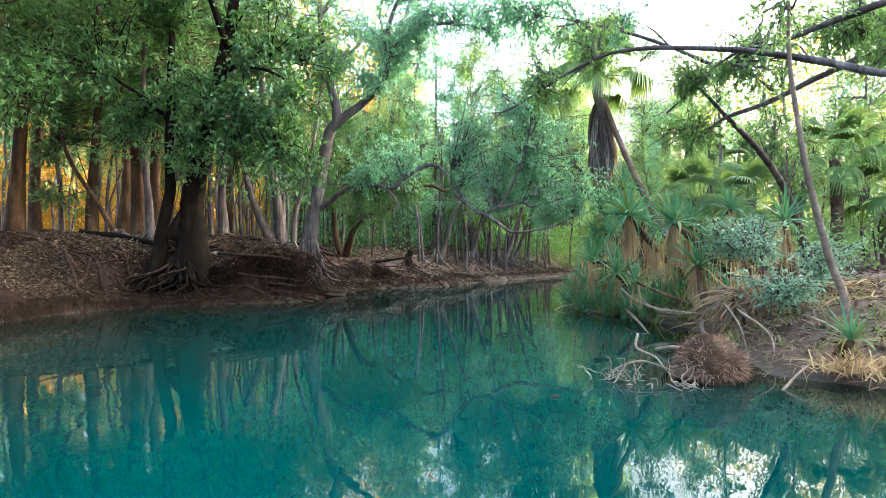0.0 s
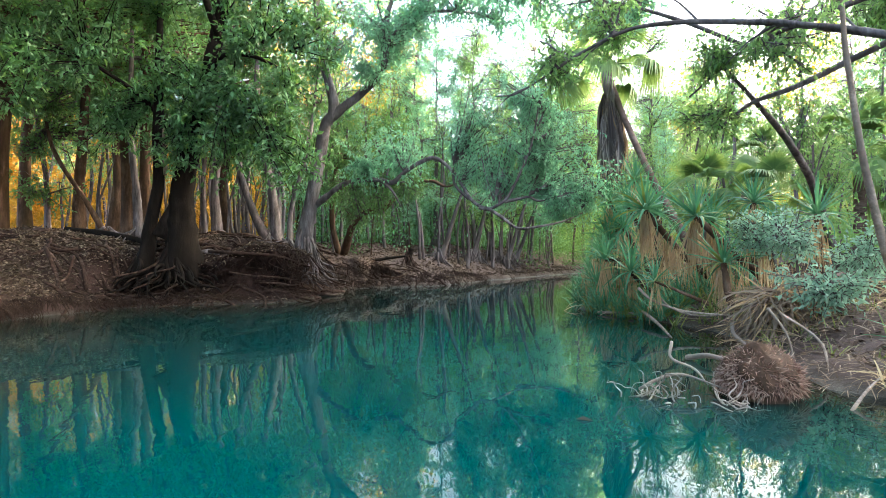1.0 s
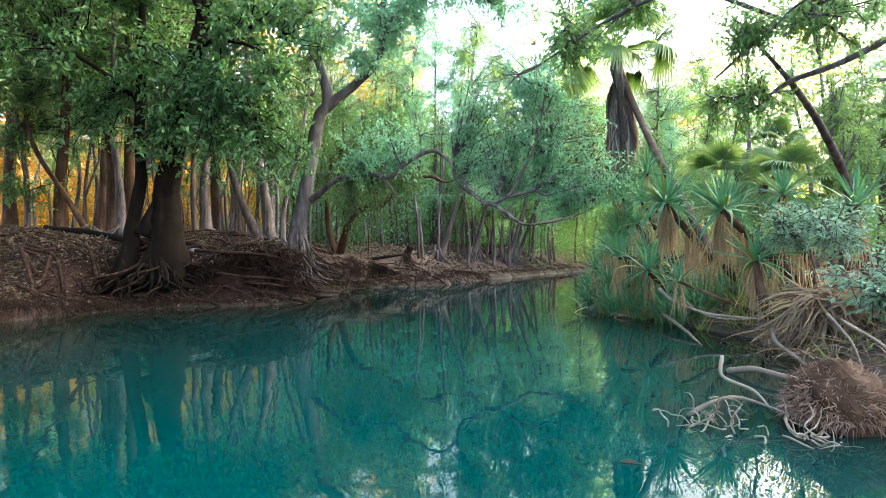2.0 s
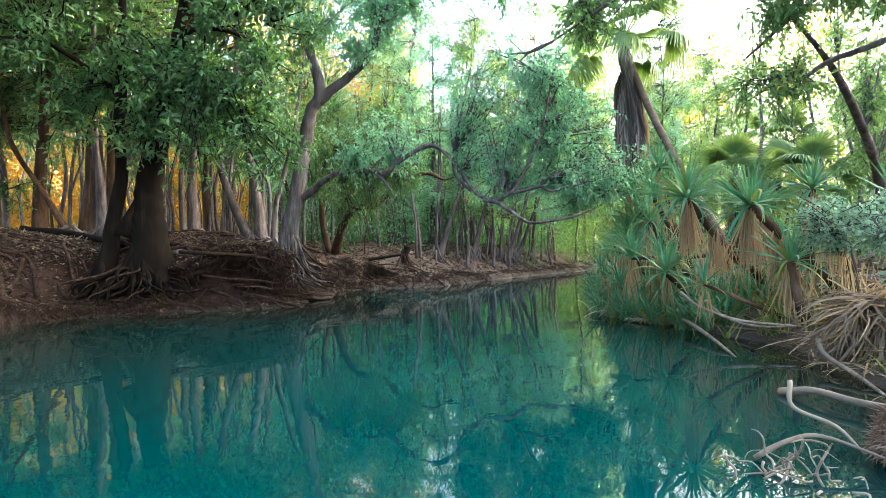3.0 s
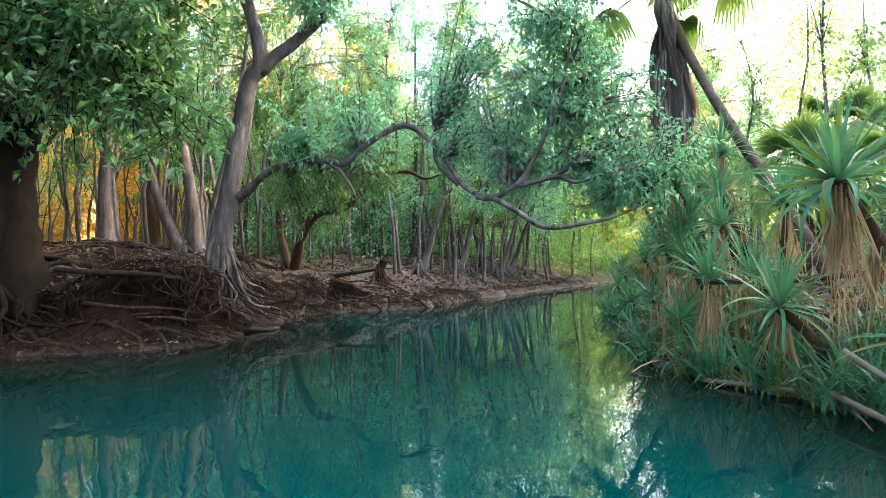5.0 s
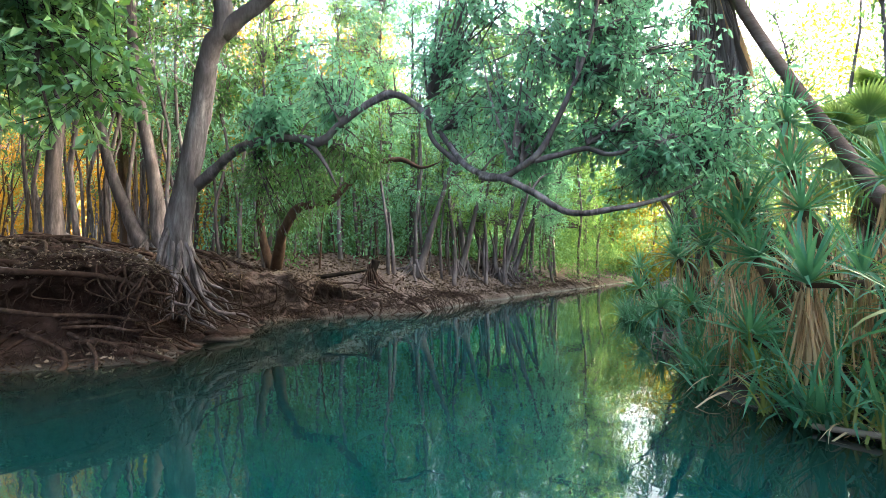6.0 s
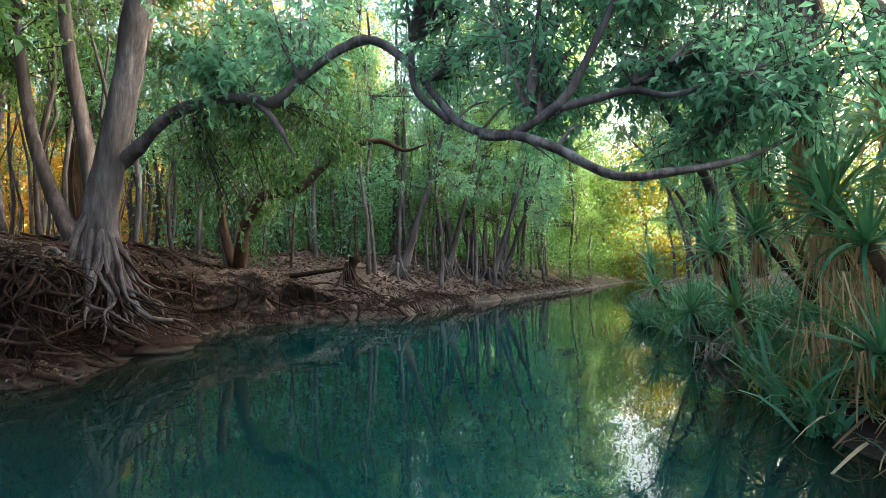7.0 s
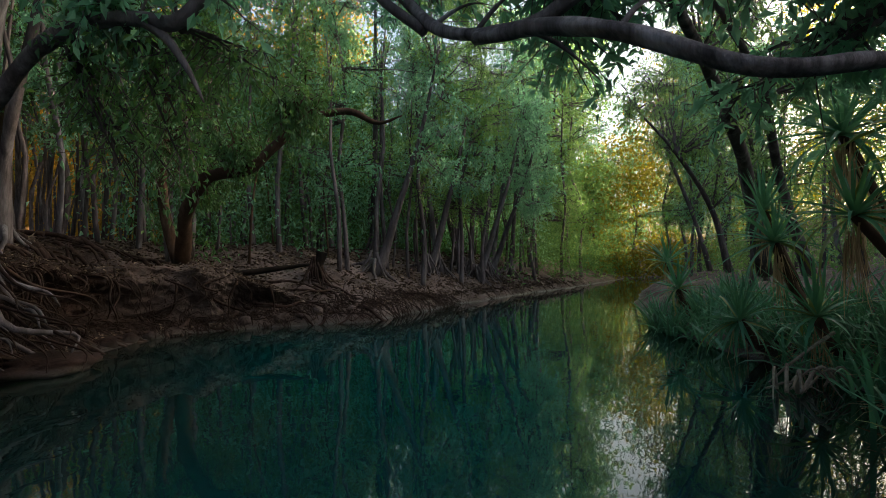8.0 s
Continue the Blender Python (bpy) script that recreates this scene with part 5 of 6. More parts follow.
def undergrowth(name, label, n, xr, yr, keep, zr, size, mat, per=130):
    p = []
    while len(p) < n:
        x, y = rng.uniform(*xr), rng.uniform(*yr)
        dl, dr = inland(np.array([x]), np.array([y]))
        if keep(x, y, float(dl[0]), float(dr[0])):
            c = np.array([x, y, gz(x, y) + zr[0] + (zr[1] - zr[0]) * rng.random() ** 1.3])
            p.append(c + rng.normal(size=(per, 3)) * np.array([0.55, 0.55, 0.4]) * rng.uniform(0.6, 1.4))
    p = np.vstack(p)
    w = rng.normal(size=(len(p), 3)) + np.array([0, 0, -0.5])
    s = size * rng.uniform(0.6, 1.3, len(p))
    return tagged(new(name, mesh(name, leaves(p, w, s, s * 0.45), mat, False)), label, "undergrowth", kind="stuff")


undergrowth("undergrowth", "green leafy undergrowth among the trees", 420, (-22, 14), (22, 44), lambda x, y, l, r: l > 3.0 and x > -0.4 * y + 3, (0.2, 5.5), 0.15, LEAF_BLUE)
undergrowth("undergrowth_dark", "dark leafy undergrowth among the trees", 380, (-18, 14), (20, 44), lambda x, y, l, r: l > 2.6 and x > -0.42 * y + 4.5, (0.1, 6.0), 0.15, LEAF_DARK)
undergrowth("undergrowth_far", "shaded green undergrowth behind the far bank", 210, (-10, 7), (29, 46), lambda x, y, l, r: l > 3.5, (0.1, 4.6), 0.16, LEAF_DARK)
# sunlit glow deep in the woods comes partly from the gold leaf colour
undergrowth("undergrowth_golden", "undergrowth coloured golden as by sunlight, deep in the woods", 560, (-40, -5), (27, 52), lambda x, y, l, r: l > 5.0 and x < -0.32 * y + 2, (0.1, 8.5), 0.17, LEAF_SUN_GOLD)
undergrowth("undergrowth_bank", "light green undergrowth behind the screw pines", 420, (5, 24), (11, 46), lambda x, y, l, r: r > 2.0 and y > 9 + 0.2 * x, (0.1, 5.0), 0.11, LEAF_LIGHT, 170)


def far_place(a0, a1, r0, r1, h):
    def f():
        while True:
            a, r = radians(rng.uniform(a0, a1)), rng.uniform(r0, r1)
            x, y = 1.6 + math.sin(a) * r, 4 + math.cos(a) * r
            k = 0.55 + 0.45 * vnoise(np.array([a * 14.0]), np.array([3.3]), 9)[0]
            z = 0.5 + h * k * rng.random() ** 1.2
            if vnoise(np.array([a * 30]), np.array([z * 0.5]), 11)[0] + 0.5 * vnoise(np.array([a * 80]), np.array([z * 1.4]), 12)[0] > -0.25:
                return x, y, z
    return f


thicket("far_woods", "distant green woods behind the river banks", 30000, far_place(-70, 62, 55, 85, 17), 0.5, LEAF_DARK)
# leaves coloured gold to stand for low sun on the far woods
thicket("far_golden_woods", "distant woods with the low sun's gold in their colour", 38000, far_place(-75, -8, 42, 66, 22), 0.42, LEAF_SUN_GOLD)


def far_crowns(n, per, place, spread_):
    """Leaf positions in loose crowns round points of a far stretch of woods."""
    c = np.array([place() for _ in range(n)])
    p = np.repeat(c, per, 0) + rng.normal(size=(n * per, 3)) * np.array([spread_, spread_, spread_ * 0.7]) * np.repeat(rng.uniform(0.6, 1.3, n), per)[:, None]
    p = iter(p)
    return lambda: next(p)


# far crowns coloured yellow as if the sun shone through them
thicket("far_light_woods", "distant woods with sunlit yellow put into their leaf colour", 90000, far_crowns(500, 180, far_place(11, 62, 47, 64, 26), 1.3), 0.3, SUN_TINT_LEAF)

undergrowth("bend_bushes", "light green trees closing the river bend", 150, (9, 22), (48, 62), lambda x, y, l, r: l > 0.1, (0.0, 9.0), 0.2, LEAF_LIGHT)
undergrowth("shore_bushes", "low bushes along the far river bank", 110, (3, 22), (31, 58), lambda x, y, l, r: 0.1 < l < 5, (0.0, 2.6), 0.14, LEAF_DARK)

# ---- dry leaves, roots and driftwood ----
def litter(n, xr, yr, keep, size):
    x, y = rng.uniform(*xr, n), rng.uniform(*yr, n)
    dl, dr = inland(x, y)
    ok = keep(dl, dr)
    x, y = x[ok], y[ok]
    z = ground_z(x, y) + 0.012
    w = rng.normal(size=(len(x), 3)) * np.array([1, 1, 0.25])
    s = size * rng.uniform(0.5, 1.4, len(x))
    return leaves(np.stack([x, y, z], 1), w, s, s * 0.5)


tagged(new("leaf_litter", mesh("leaf_litter", join([litter(34000, (-12, -2), (9, 24), lambda l, r: l > 0.7, 0.075), litter(26000, (-8.5, -4.5), (11, 15.5), lambda l, r: (l > 0.1) & (rng.random(len(l)) < 0.35 + 0.5 * l), 0.078), litter(42000, (-5, 8), (18.5, 36), lambda l, r: (l > 0.12) & (l < 4), 0.1), litter(2500, (-6.5, -2), (12, 15), lambda l, r: (l > -0.05) & (l < 0.35), 0.08), litter(9000, (4.4, 10), (5, 16), lambda l, r: r > 0.3, 0.07)]), LITTER, False)),
       "dry brown leaves covering the banks", "leaf litter", kind="stuff")


fi, fj = rng.integers(40, 415, 11000), np.where(rng.random(11000) < 0.6, rng.integers(47, 63, 11000), rng.integers(1, 15, 11000))
fs = rng.uniform(0.03, 0.075, 11000)
fl = leaves(fv.reshape(420, 64, 3)[fi, fj] + np.array([0, 0, 0.015]) + rng.normal(size=(11000, 3)) * 0.01, rng.normal(size=(11000, 3)) * np.array([1, 1, 0.4]), fs, fs * 0.45)
tagged(new("bank_litter", mesh("bank_litter", fl, LITTER, False)), "dry leaves caught on the crumbling bank", "leaf litter", kind="stuff")


def exposed_root(pts, r, label, mat=None):
    o = thing("exposed_root", pts[0], label, "root", "exposed roots on the bank")
    limb(o, pts, [r, r * 0.9, r * 0.7, r * 0.35], mat or ROOT, "root_wood", 7, n=22, wob=0.2)
    return o


for i in range(80):
    y = rng.uniform(12.2, 22.5)
    x = np.interp(y, SHORE_L[:, 1], SHORE_L[:, 0]) - rng.uniform(0.3, 1.9)
    a = rng.uniform(-0.5, 1.2) if i % 3 else rng.uniform(-2.4, -0.8)
    r = rng.uniform(0.012, 0.04)
    exposed_root(creeping(x, y, a, rng.uniform(0.8, 2.6), r, start=0.05, wig=0.5), r, "weathered brown root snaking over the bank")
for k0, k1, z0, z1, r in ((0.17, 0.43, 1.13, 0.8, 0.042), (0.2, 0.4, 0.72, 0.3, 0.028), (0.24, 0.46, 0.42, 0.16, 0.02), (0.3, 0.52, 0.95, 0.55, 0.018)):
    pts = []
    for f in np.linspace(0, 1, 8):
        p, w = lip(k0 + (k1 - k0) * f)
        pts.append((p[0] + w[0] * (0.1 + 0.05 * math.sin(f * 9)), p[1] + w[1] * (0.1 + 0.05 * math.sin(f * 9)), z0 + (z1 - z0) * f + rng.uniform(-0.06, 0.06)))
    exposed_root(pts, r, "thick bare root lying along the bank")
exposed_root([(-8.7, 15.0, gz(-8.7, 15.0) + 0.05), (-7.8, 14.9, gz(-7.8, 14.9) + 0.08), (-6.8, 14.7, gz(-6.8, 14.7) + 0.08), (-5.9, 14.4, gz(-5.9, 14.4) + 0.05)], 0.11, "dark rotting log on the crest of the bank", BARK_DARK)
exposed_root([(-3.6, 20.9, gz(-3.6, 20.9) - 0.1), (-2.9, 20.75, 0.85), (-2.2, 21.1, 0.93), (-1.6, 21.5, 1.02), (-1.2, 21.8, 1.08)], 0.075, "dark fallen log jutting from the bank", BARK_DARK)

for i in range(62):
    p, w = lip(rng.uniform(0.22, 0.9))
    sd = np.array([-w[1], w[0], 0])
    L, r = rng.uniform(0.25, 0.75), rng.uniform(0.006, 0.022)
    k = rng.normal(size=3) * 0.16
    pts = [p - w * 0.25 + (0, 0, 0.03), p + w * 0.05 + (0, 0, 0.02), p + w * rng.uniform(0.05, 0.2) + sd * k[0] - (0, 0, L * 0.4), p + w * rng.uniform(0.0, 0.18) + sd * k[1] - (0, 0, L * 0.8), p + w * rng.uniform(-0.05, 0.2) + sd * (k[1] + k[2]) - (0, 0, L)]
    exposed_root(pts, r, "bare root hanging over the undercut bank")
for i in range(18):
    k0 = rng.uniform(0.2, 0.8)
    n = rng.integers(4, 7)
    drop = rng.uniform(0.15, 0.8)
    pts = []
    for j in range(n):
        p, w = lip(min(0.95, k0 + j * rng.uniform(0.012, 0.028)))
        pts.append(p + w * (rng.uniform(-0.06, 0.1) - 0.22 * math.sin(drop * 3.1)) + (0, 0, 0.03 - drop - rng.uniform(0, 0.08) * j))
    exposed_root(pts, rng.uniform(0.012, 0.036), "weathered root running along the bank face")

# roots webbing the bank's crown and face between the two large trees
for i in range(110):
    y = rng.uniform(12.6, 21.5)
    x = np.interp(y, SHORE_L[:, 1], SHORE_L[:, 0]) - rng.uniform(0.7, 3.6)
    a = rng.choice([0.15, 2.9]) + rng.normal() * 0.45
    r = rng.uniform(0.012, 0.045)
    exposed_root(creeping(x, y, a, rng.uniform(1.0, 3.2), r, start=0.06, wig=0.6), r, "weathered brown root webbing the bank")
exposed_root([(-5.0, 14.6, 1.2), (-4.3, 14.75, 1.1), (-3.7, 15.0, 0.95), (-3.2, 15.5, 0.82), (-2.8, 15.9, 0.75)], 0.075, "stout grey root reaching along the bank", BARK_GREY)

# fine hanging roots along the cut bank
def hair(n, yr, d, length):
    y = rng.uniform(*yr, n)
    x = np.interp(y, SHORE_L[:, 1], SHORE_L[:, 0]) - rng.uniform(*d, n)
    z = ground_z(x, y) + 0.02
    a = np.stack([x, y, z + 0.06], 1)
    w = rng.normal(size=(n, 3)) * 0.5 + np.array([0.55, -0.35, -0.75])
    m = a + w * (length * rng.uniform(0.3, 1.0, (n, 1)))
    e = m + (w * 0.4 + rng.normal(size=(n, 3)) * 0.5 + np.array([0, 0, -0.6])) * length * 0.5
    r = rng.uniform(0.003, 0.011, n)
    return join([prisms(a, m, r, r * 0.8), prisms(m, e, r * 0.8, r * 0.2)])


def face_hair(n):
    """Fine roots sticking out of the cut face and hanging down."""
    i = rng.integers(70, 410, n)
    a = fv.reshape(420, 64, 3)[i, rng.integers(14, 52, n)]
    w = np.hstack([-inl[i], np.full((n, 1), -0.5)]) * 0.6 + rng.normal(size=(n, 3)) * 0.5
    b = a + w * rng.uniform(0.06, 0.2, (n, 1))
    c = b + (w * 0.3 + rng.normal(size=(n, 3)) * 0.4 + np.array([0, 0, -0.9])) * rng.uniform(0.05, 0.2, (n, 1))
    r = rng.uniform(0.003, 0.009, n)
    return join([prisms(a - w * 0.05, b, r, r * 0.8), prisms(b, c, r * 0.8, r * 0.2)])


tagged(new("root_tangle", mesh("root_tangle", join([face_hair(1700), hair(2000, (13.2, 22.5), (0.35, 1.0), 0.34), hair(900, (19, 26), (0.0, 0.8), 0.3), hair(1100, (9, 13.6), (0.02, 0.3), 0.22), hair(700, (22.5, 40), (0.0, 1.2), 0.35)]), ROOT)), "tangle of fine bare roots hanging from the cut bank", "roots", kind="stuff")


def lump(name, at, size, label, mat, category="rock", seed=0):
    bm = bmesh.new()
    bmesh.ops.create_icosphere(bm, subdivisions=4 if size[0] > 0.2 else 2, radius=1.0)
    for v in bm.verts:
        q = v.co.normalized()
        k = 1 + 0.35 * noise.noise(q * 1.4 + Vector((seed, 0, 0))) + 0.12 * noise.noise(q * 4 + Vector((0, seed, 0)))
        v.co = Vector((q.x * size[0], q.y * size[1], q.z * size[2])) * k
    me = bpy.data.meshes.new(name)
    bm.to_mesh(me)
    bm.free()
    me.materials.append(mat)
    me.polygons.foreach_set("use_smooth", [True] * len(me.polygons))
    ob = new(name, me)
    ob.location = at
    return tagged(ob, label, category)


lump("mud_ledge", (-2.55, 16.7, 0.05), (0.38, 0.5, 0.13), "low ledge of dried mud at the water's edge", SOIL, "mud ledge", 1)
lump("mud_ledge", (-3.2, 15.0, 0.03), (0.7, 0.35, 0.1), "low ledge of dried mud at the water's edge", SOIL, "mud ledge", 2)
lump("mud_ledge", (-4.6, 14.0, 0.0), (0.8, 0.3, 0.08), "low ledge of dried mud at the water's edge", SOIL, "mud ledge", 3)

# the old stump on its roots
stump = thing("tree_stump", (-1.25, 22.7, gz(-1.25, 22.7)), "short dark stump standing on spread bare roots", "stump")
zs = gz(-1.25, 22.7) - 0.2
limb(stump, [(-1.3, 22.7, zs + 0.15), (-1.22, 22.7, zs + 0.45), (-1.15, 22.72, zs + 0.72)], [0.13, 0.1, 0.11], BARK_DARK, "trunk", 11, n=12, wob=0.3)
roots(stump, -1.28, 22.7, 14, 0.6, 0.03, -2.6, 1.0, 0.4, ROOT, 0.06)

# far paperbark cluster with flared bases
for i, (x, y, h, lx) in enumerate(((2.3, 30.5, 7, 0.05), (2.7, 31.2, 8, 0.12), (1.9, 31.4, 8, -0.04), (3.1, 32.4, 7, 0.16), (4.0, 33.2, 7, 0.08), (2.5, 30.2, 6, 0.3), (2.1, 30.9, 6, -0.22), (3.0, 31.6, 6.5, 0.35), (0.9, 27.8, 6, 0.25), (1.3, 28.6, 7, -0.12), (-0.4, 25.4, 6, 0.3), (-0.9, 29.0, 11, 0.02))):
    z = gz(x, y)
    o = thing("paperbark", (x, y, z), "pale paperbark with a flared base on the far bank", "tree", "flared paperbarks")
    limb(o, [(x, y, z - 0.1), (x + lx, y, z + 0.6), (x + lx * 2.5, y, z + 2), (x + lx * h * 0.7, y, z + h * 0.6), (x + lx * h, y, z + h)], [0.2, 0.11, 0.08, 0.055, 0.02], (BARK_GREY, BARK_PALE)[i % 2], "trunk", 11, n=20, flute=0.25)
    roots(o, x, y, 7, 0.8, 0.045, -2.8, 0.2, 0.5, BARK_GREY, 0.1)
    e = np.array((x + lx * h, y, z + h))
    crown(o, "foliage", [(e + (rng.uniform(-0.8, 0.8), rng.uniform(-0.8, 0.8), -d), 0.9, e + (0, 0, -d - 0.3)) for d in (0.2, 1.2, 2.2, 3.2)], LEAF_BLUE, BARK_PALE, 0.13, 0.42, nb=8, nt=8, nl=7)

# the vine-hung tree leaning out behind the stilted tree
vine_tree = thing("vine_tree", (-3.5, 21.6, gz(-3.5, 21.6)), "dark leaning tree hung with leafy vines", "tree")
limb(vine_tree, [(-3.4, 21.3, 1.0), (-3.1, 20.7, 1.5), (-2.85, 20.3, 1.95), (-2.4, 20.05, 2.5), (-1.7, 20.0, 2.62), (-1.3, 20.0, 2.95), (-0.85, 19.95, 3.35), (-0.1, 19.9, 3.5), (0.4, 19.9, 3.3), (0.8, 19.8, 3.38)], [0.16, 0.13, 0.11, 0.095, 0.085, 0.078, 0.066, 0.05, 0.034, 0.012], BARK_BROWN, "trunk", 10, n=50, wob=0.24)
limb(vine_tree, [(-3.6, 21.6, 1.1), (-3.8, 21.4, 2.2), (-3.7, 21.2, 3.4), (-3.4, 21.0, 5.0)], [0.12, 0.1, 0.08, 0.03], BARK_BROWN, "stem", 9)
crown(vine_tree, "foliage", [((-2.9, 20.6, 2.9), (0.8, 0.7, 0.7), (-2.9, 21.0, 2.2)), ((-2.1, 20.0, 3.2), 0.6, (-1.9, 20.1, 2.7)), ((-3.5, 20.9, 3.6), 0.9, (-3.7, 21.2, 3.3)), ((-3.0, 20.8, 4.6), 0.9, (-3.5, 21.0, 4.5)), ((-0.6, 18.9, 3.5), 0.5, (-0.8, 19.1, 3.1))], LEAF_DARK, BARK_BROWN, 0.1, 0.45, nb=16, nt=12, nl=9, droop=0.7, twig=0.45)

# pale multi-stemmed trees behind the stilted tree
for pts, r in (([(-6.1, 17.6, 1.4), (-6.2, 17.6, 3.0), (-6.1, 17.7, 5.0), (-6.3, 17.8, 8.5)], 0.12), ([(-4.9, 18.5, 1.4), (-5.5, 18.5, 2.6), (-6.0, 18.6, 4.2), (-6.5, 18.8, 7.5)], 0.11), ([(-4.7, 18.6, 1.4), (-4.9, 18.6, 3.2), (-5.3, 18.6, 5.5), (-5.4, 18.7, 9.0)], 0.12),
               ([(-4.2, 18.2, 1.3), (-4.1, 18.1, 2.4), (-3.8, 17.9, 3.2), (-3.4, 17.8, 4.6), (-3.1, 17.9, 7.0)], 0.07), ([(-6.8, 15.0, 1.5), (-6.85, 15.0, 2.6), (-7.0, 15.0, 4.2), (-7.1, 15.2, 7.5)], 0.09), ([(-9.3, 16.2, 1.6), (-9.3, 16.2, 3.2), (-9.2, 16.3, 6.0), (-9.4, 16.5, 9.0)], 0.13), ([(-8.2, 15.8, 1.6), (-8.9, 15.9, 2.6), (-9.9, 16.0, 4.0), (-10.4, 16.2, 5.5)], 0.06)):
    o = thing("pale_tree", pts[0], "pale smooth-barked tree standing on the bank", "tree", "pale trees behind the bank")
    limb(o, pts, [r * 1.6, r, r * 0.9, r * 0.4] if len(pts) == 4 else [r * 1.5, r, r, r * 0.8, r * 0.4], BARK_BROWN if pts[0][0] < -8 else BARK_GREY, "trunk", 10, n=22)
    roots(o, pts[0][0], pts[0][1], 6, 0.7, 0.03, 0, 6.28, 0.3, BARK_PALE, 0.06)
    e = np.array(pts[-1])
    crown(o, "foliage", [(e + (rng.uniform(-0.9, 0.9), rng.uniform(-0.9, 0.9), -d), 1.0, e + (0, 0, -d - 0.3)) for d in (0.0, 1.1, 2.4)], LEAF_DARK, BARK_GREY, 0.13, 0.45, nb=9, nt=8, nl=8)

# ---- at the water's edge on the right ----
mass = thing("root_mass", (3.62, 6.12, 0.0), "round brown mass of matted fibrous roots in shallow water", "root mass")
bm = bmesh.new()
bmesh.ops.create_icosphere(bm, subdivisions=4, radius=1.0)
for v in bm.verts:
    k = 1 + 0.18 * noise.noise(v.co * 2.2)
    v.co = Vector((v.co.x * 0.24, v.co.y * 0.24, v.co.z * 0.25)) * k + Vector((0, 0, 0.1))
me = bpy.data.meshes.new("core")
bm.to_mesh(me)
bm.free()
me.materials.append(BARK_BROWN)
part("core", me, None, mass)
q = rng.normal(size=(5200, 3))
q /= np.linalg.norm(q, axis=1)[:, None]
q[:, 2] = np.abs(q[:, 2]) - 0.15
sp = q * np.array([0.235, 0.23, 0.24]) + np.array([0, 0, 0.1])
w = q * 0.45 + rng.normal(size=(5200, 3)) * 0.55 + np.array([0, 0, -0.5])
tagged(part("matted_fibre", leaves(sp, w, rng.uniform(0.04, 0.1, 5200), rng.uniform(0.004, 0.008, 5200)), FIBRE, mass, "short stiff brown fibres", smooth=False), kind="stuff")


def driftwood(paths, label, mat=DRIFT, name="driftwood"):
    o = thing(name, paths[0][0][0], label, "driftwood", "driftwood at the water's edge")
    for pts, r in paths:
        limb(o, pts, [r, r * 0.9, r * 0.75, r * 0.4], mat, "branch", 7, n=16, wob=0.15)
    return o


driftwood([([(4.06, 10.6, 0.14), (4.0, 9.9, 0.1), (3.95, 9.3, 0.05), (3.9, 8.72, -0.02)], 0.024)], "straight pale stick slanting into the water")
driftwood([([(4.1, 10.0, 0.42), (4.2, 9.7, 0.26), (4.4, 9.4, 0.2), (4.75, 9.3, 0.22)], 0.014)], "curved pale branch resting on the bank")
driftwood([([(3.16, 6.48, 0.31), (3.13, 6.4, 0.2), (3.24, 6.25, 0.15), (3.28, 6.12, 0.07)], 0.012), ([(2.85, 6.2, 0.02), (3.0, 6.2, 0.1), (3.15, 6.2, 0.12), (3.36, 6.05, 0.06)], 0.013)], "twisted pale driftwood branch in the shallows")
snarl = []
for i in range(36):
    p = np.array((2.92, 6.0, 0.02)) + rng.normal(size=3) * (0.11, 0.08, 0.015) if i < 20 else np.array((3.3, 5.8, 0.02)) + rng.normal(size=3) * (0.1, 0.05, 0.012)
    d = rng.normal(size=3) * (1.0, 0.7, 0.5)
    d[2] = abs(d[2]) * 0.6
    pts = [p.copy()]
    for _ in range(5):
        d = d / np.linalg.norm(d) + rng.normal(size=3) * 0.75
        d[2] -= 0.12
        p = p + d / np.linalg.norm(d) * rng.uniform(0.03, 0.075)
        p[2] = min(0.2, max(-0.01, p[2]))
        pts.append(p.copy())
    snarl.append((pts, rng.uniform(0.0025, 0.0065)))
driftwood(snarl[:20], "snarl of bleached driftwood roots in the shallows")
driftwood(snarl[20:], "small heap of bleached driftwood twigs")
driftwood([([(4.45, 8.5, 0.2), (4.36, 8.25, 0.12), (4.3, 7.8, 0.06), (4.24, 7.4, 0.0)], 0.024)], "thick pale log sloping into the shallows")
driftwood([([(3.6, 7.45, 0.02), (3.7, 7.25, 0.07), (3.8, 6.98, 0.07), (3.9, 6.7, 0.1)], 0.027)], "stout bleached log half under the root mass")
driftwood([([(4.75, 12.0, 0.3), (4.72, 11.5, 0.2), (4.83, 11.0, 0.16), (5.0, 10.2, 0.14)], 0.022), ([(4.2, 11.4, 0.04), (4.45, 11.0, 0.05), (4.7, 10.5, 0.08), (5.0, 10.0, 0.1)], 0.02), ([(4.3, 10.9, 0.03), (4.6, 10.7, 0.08), (4.9, 10.6, 0.12), (5.2, 10.5, 0.2)], 0.018)], "fallen pale stems lying at the waterline")
driftwood([([(3.95, 5.75, -0.03), (4.15, 5.9, 0.08), (4.3, 6.0, 0.15)], 0.012)], "short pale stick leaning on the bank")
driftwood([([(4.15, 7.1, 0.5), (4.2, 6.9, 0.3), (4.22, 6.8, 0.0)], 0.012), ([(4.3, 7.2, 0.45), (4.45, 6.9, 0.25), (4.35, 6.6, 0.0)], 0.012)], "thin bleached sticks standing in the mud")
snag = []
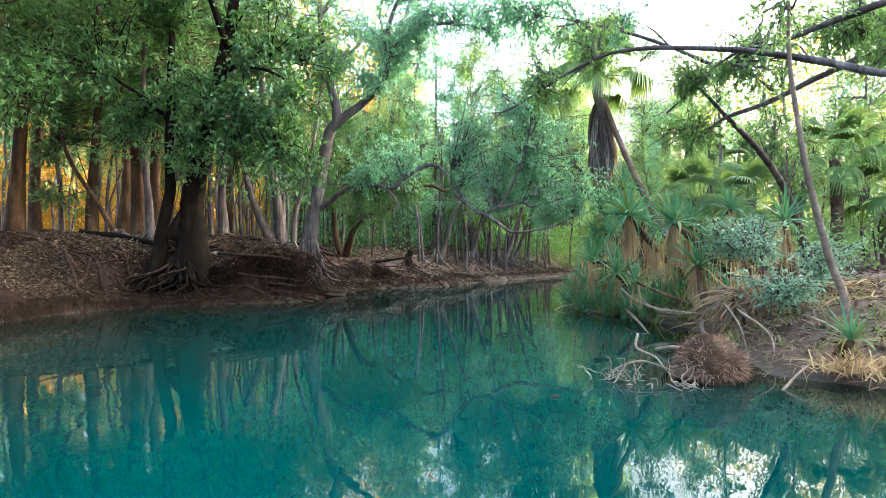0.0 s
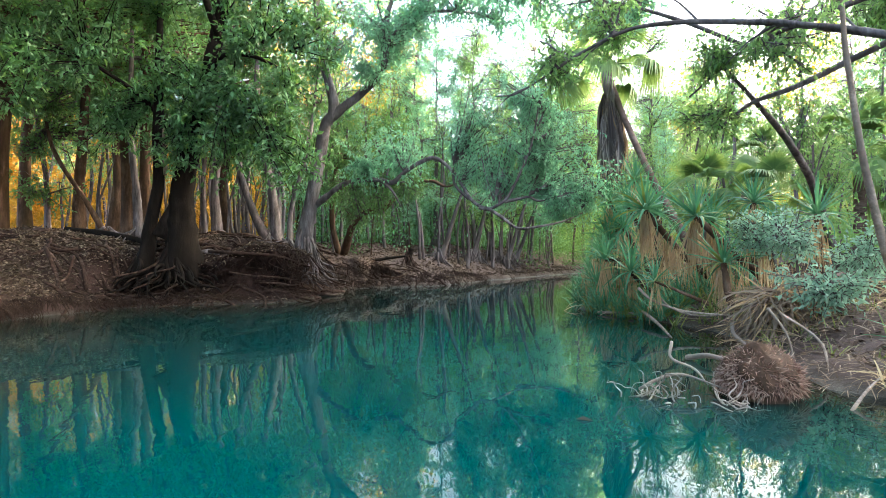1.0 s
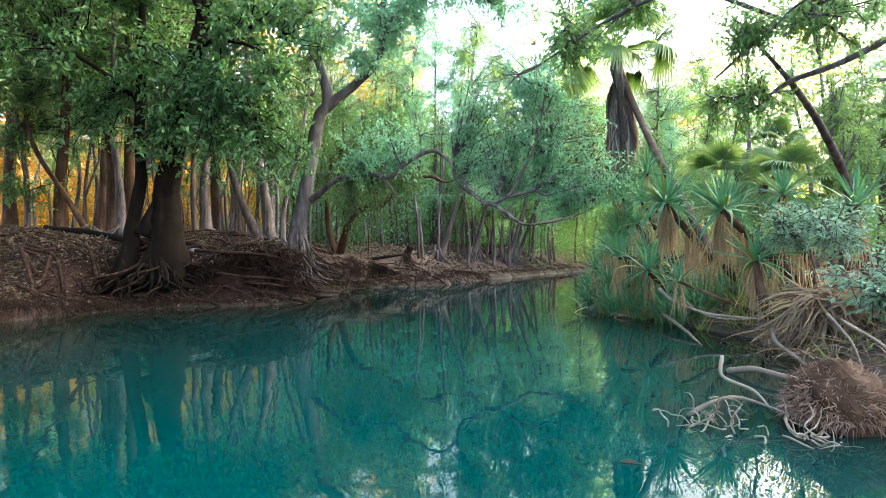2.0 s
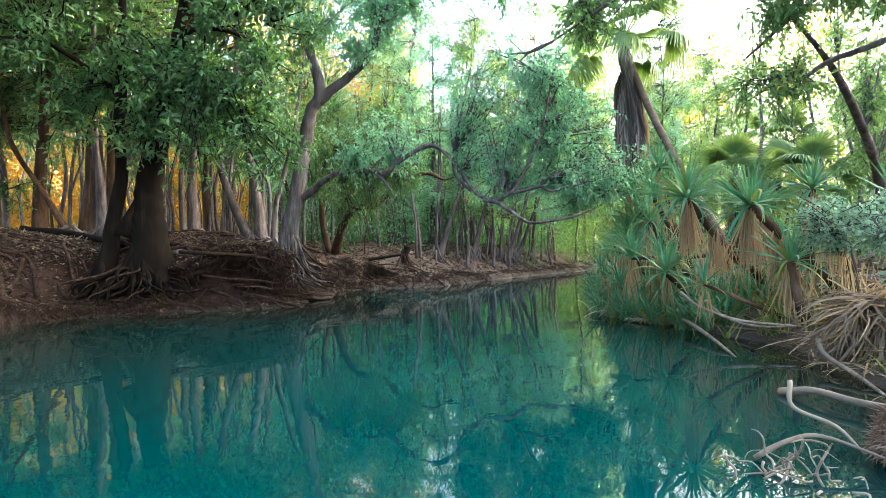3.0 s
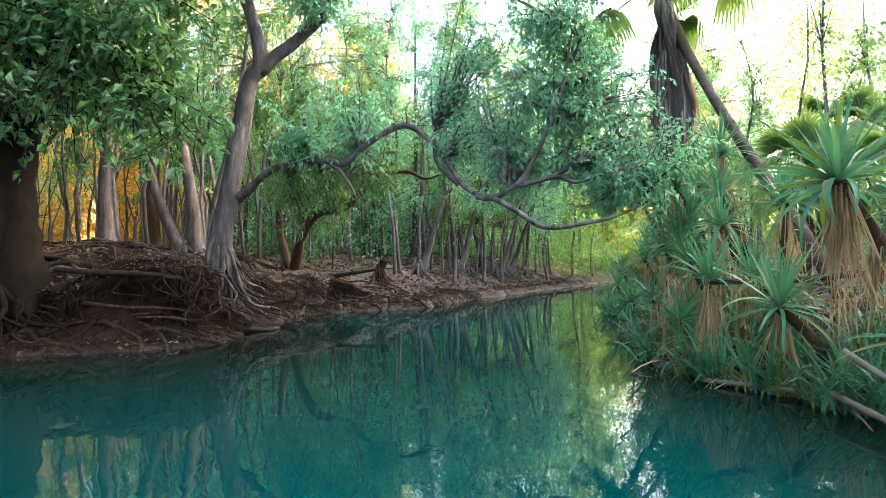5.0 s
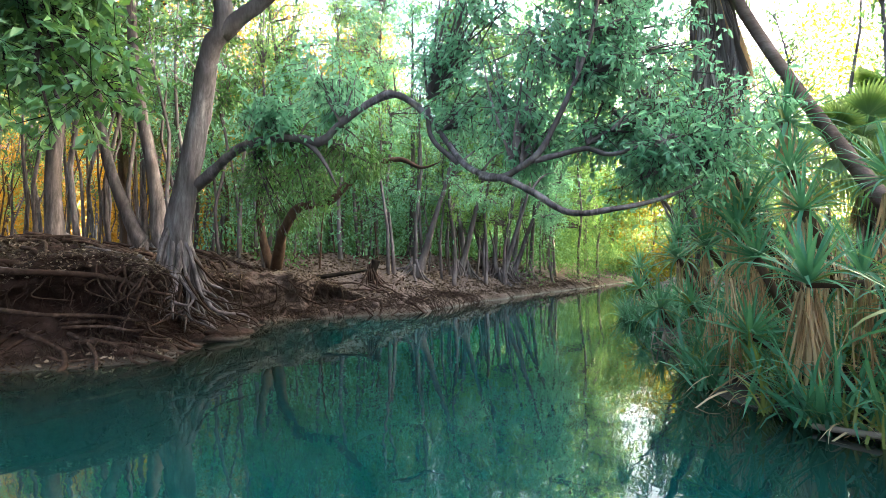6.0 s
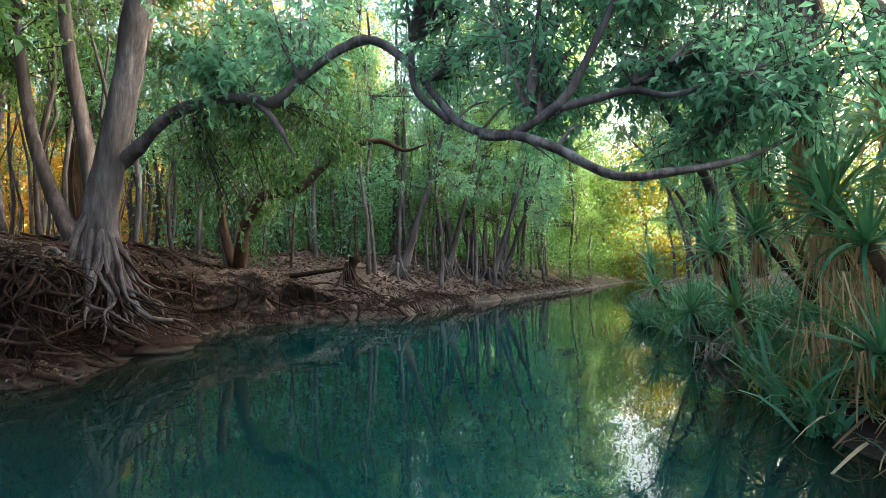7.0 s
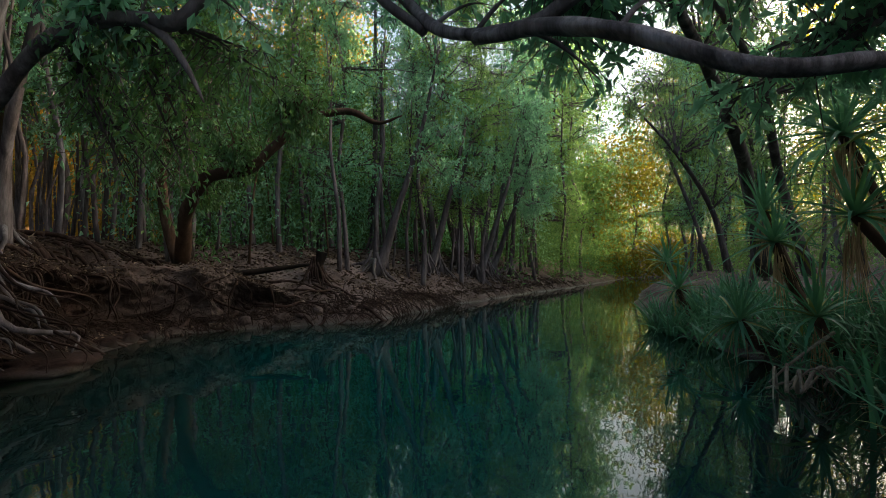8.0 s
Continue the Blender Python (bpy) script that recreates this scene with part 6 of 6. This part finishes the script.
for i in range(12):
    c = Vector((3.97 + rng.normal() * 0.08, 15.35 + rng.normal() * 0.1, 0.02))
    a = rng.uniform(0, 6.28)
    d = Vector((math.cos(a), math.sin(a), 0)) * rng.uniform(0.15, 0.45)
    snag.append(([c, c + d * 0.5 + Vector((0, 0, rng.uniform(0.05, 0.2))), c + d + Vector((0, 0, rng.uniform(-0.05, 0.15)))], rng.uniform(0.008, 0.016)))
driftwood(snag, "tangle of pale dead roots rising from the water")
driftwood([([(4.6, 15.0, 0.45), (4.3, 14.8, 0.25), (4.05, 14.5, -0.03)], 0.016), ([(4.75, 14.6, 0.4), (4.4, 14.3, 0.2), (4.1, 14.0, -0.03)], 0.014), ([(4.5, 15.6, 0.4), (4.2, 15.6, 0.2), (4.0, 15.7, -0.03)], 0.014)], "dead grey roots reaching down to the water")
driftwood([([(3.6, 11.6, 0.03), (4.0, 11.1, 0.06), (4.4, 10.5, 0.07), (4.6, 9.9, 0.1)], 0.02)], "long pale log along the waterline")
driftwood([([(3.9, 10.2, 0.5), (4.0, 9.9, 0.36), (4.3, 9.6, 0.24), (4.8, 9.4, 0.2)], 0.02)], "pale curved stem at the water's edge")

# heap of dead strap leaves, a collapsed screw pine
heap = thing("dead_screw_pine", (4.98, 8.6, gz(4.98, 8.6)), "collapsed screw pine, a heap of dry brown leaves", "dead plant")
part("trunk", tube([(0, 0, -0.1), (-0.05, -0.05, 0.2), (-0.1, -0.1, 0.4)], [0.12, 0.1, 0.05], 8, 8), BARK_BROWN, heap)
HEAPS = [mesh("dead_strap_leaf", strap(b, 0.5, 0.016), THATCH) for b in (1.1, 1.6, 2.0)] + DEADS[2:3]
for i in range(520):
    az, el = rng.uniform(0, 6.28), radians(rng.uniform(-38, 32))
    part("dead_leaf", HEAPS[rng.integers(4)], None, heap, m=aim((rng.normal() * 0.08 - 0.08, rng.normal() * 0.09 - 0.15, 0.28 + rng.normal() * 0.06), az, el, rng.uniform(0.4, 0.78), rng.uniform(-1, 1)))

# a leaf afloat
fl = leaves(np.array([(0.0, 0, 0.006)]), np.array([(1.0, -0.15, 0.0)]), np.array([0.1]), np.array([0.035]), 0.05)
afloat = new("floating_leaf", mesh("floating_leaf", fl, LITTER, False))
afloat.location = (2.3, 5.5, 0.0)
tagged(afloat, "single pale leaf afloat on the water", "leaf")

# clods of earth fallen from the cut bank
clod = lump("clod", (0, 0, 0), (0.1, 0.1, 0.07), "clod of red-brown earth fallen from the bank", SOIL, "clod", 8)
tagged(clod, group="clods under the bank")
for i in range(60):
    y = rng.uniform(12.5, 22.5)
    x = np.interp(y, SHORE_L[:, 1], SHORE_L[:, 0]) - rng.uniform(0.0, 0.9)
    s = rng.uniform(0.4, 1.5)
    m = pose(x, y, gz(x, y) + 0.01, rng.uniform(-20, 20), rng.uniform(-20, 20), rng.uniform(0, 360)) @ Matrix.Diagonal((s, s * rng.uniform(0.7, 1.3), s * rng.uniform(0.6, 1.1), 1))
    copy_thing(clod, m).matrix_basis = m
bpy.data.objects.remove(clod)

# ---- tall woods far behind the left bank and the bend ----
# gold of the low sun is in the leaf colour here too
thicket("far_golden_crowns", "tall distant crowns with the low sun's gold in their colour", 75000, far_crowns(500, 150, far_place(-55, -9, 42, 58, 38), 1.4), 0.32, LEAF_SUN_GOLD)
thicket("far_green_crowns", "tall distant green crowns behind the river bend", 75000, far_crowns(500, 150, far_place(-12, 13, 44, 60, 42), 1.4), 0.32, LEAF_LIGHT)
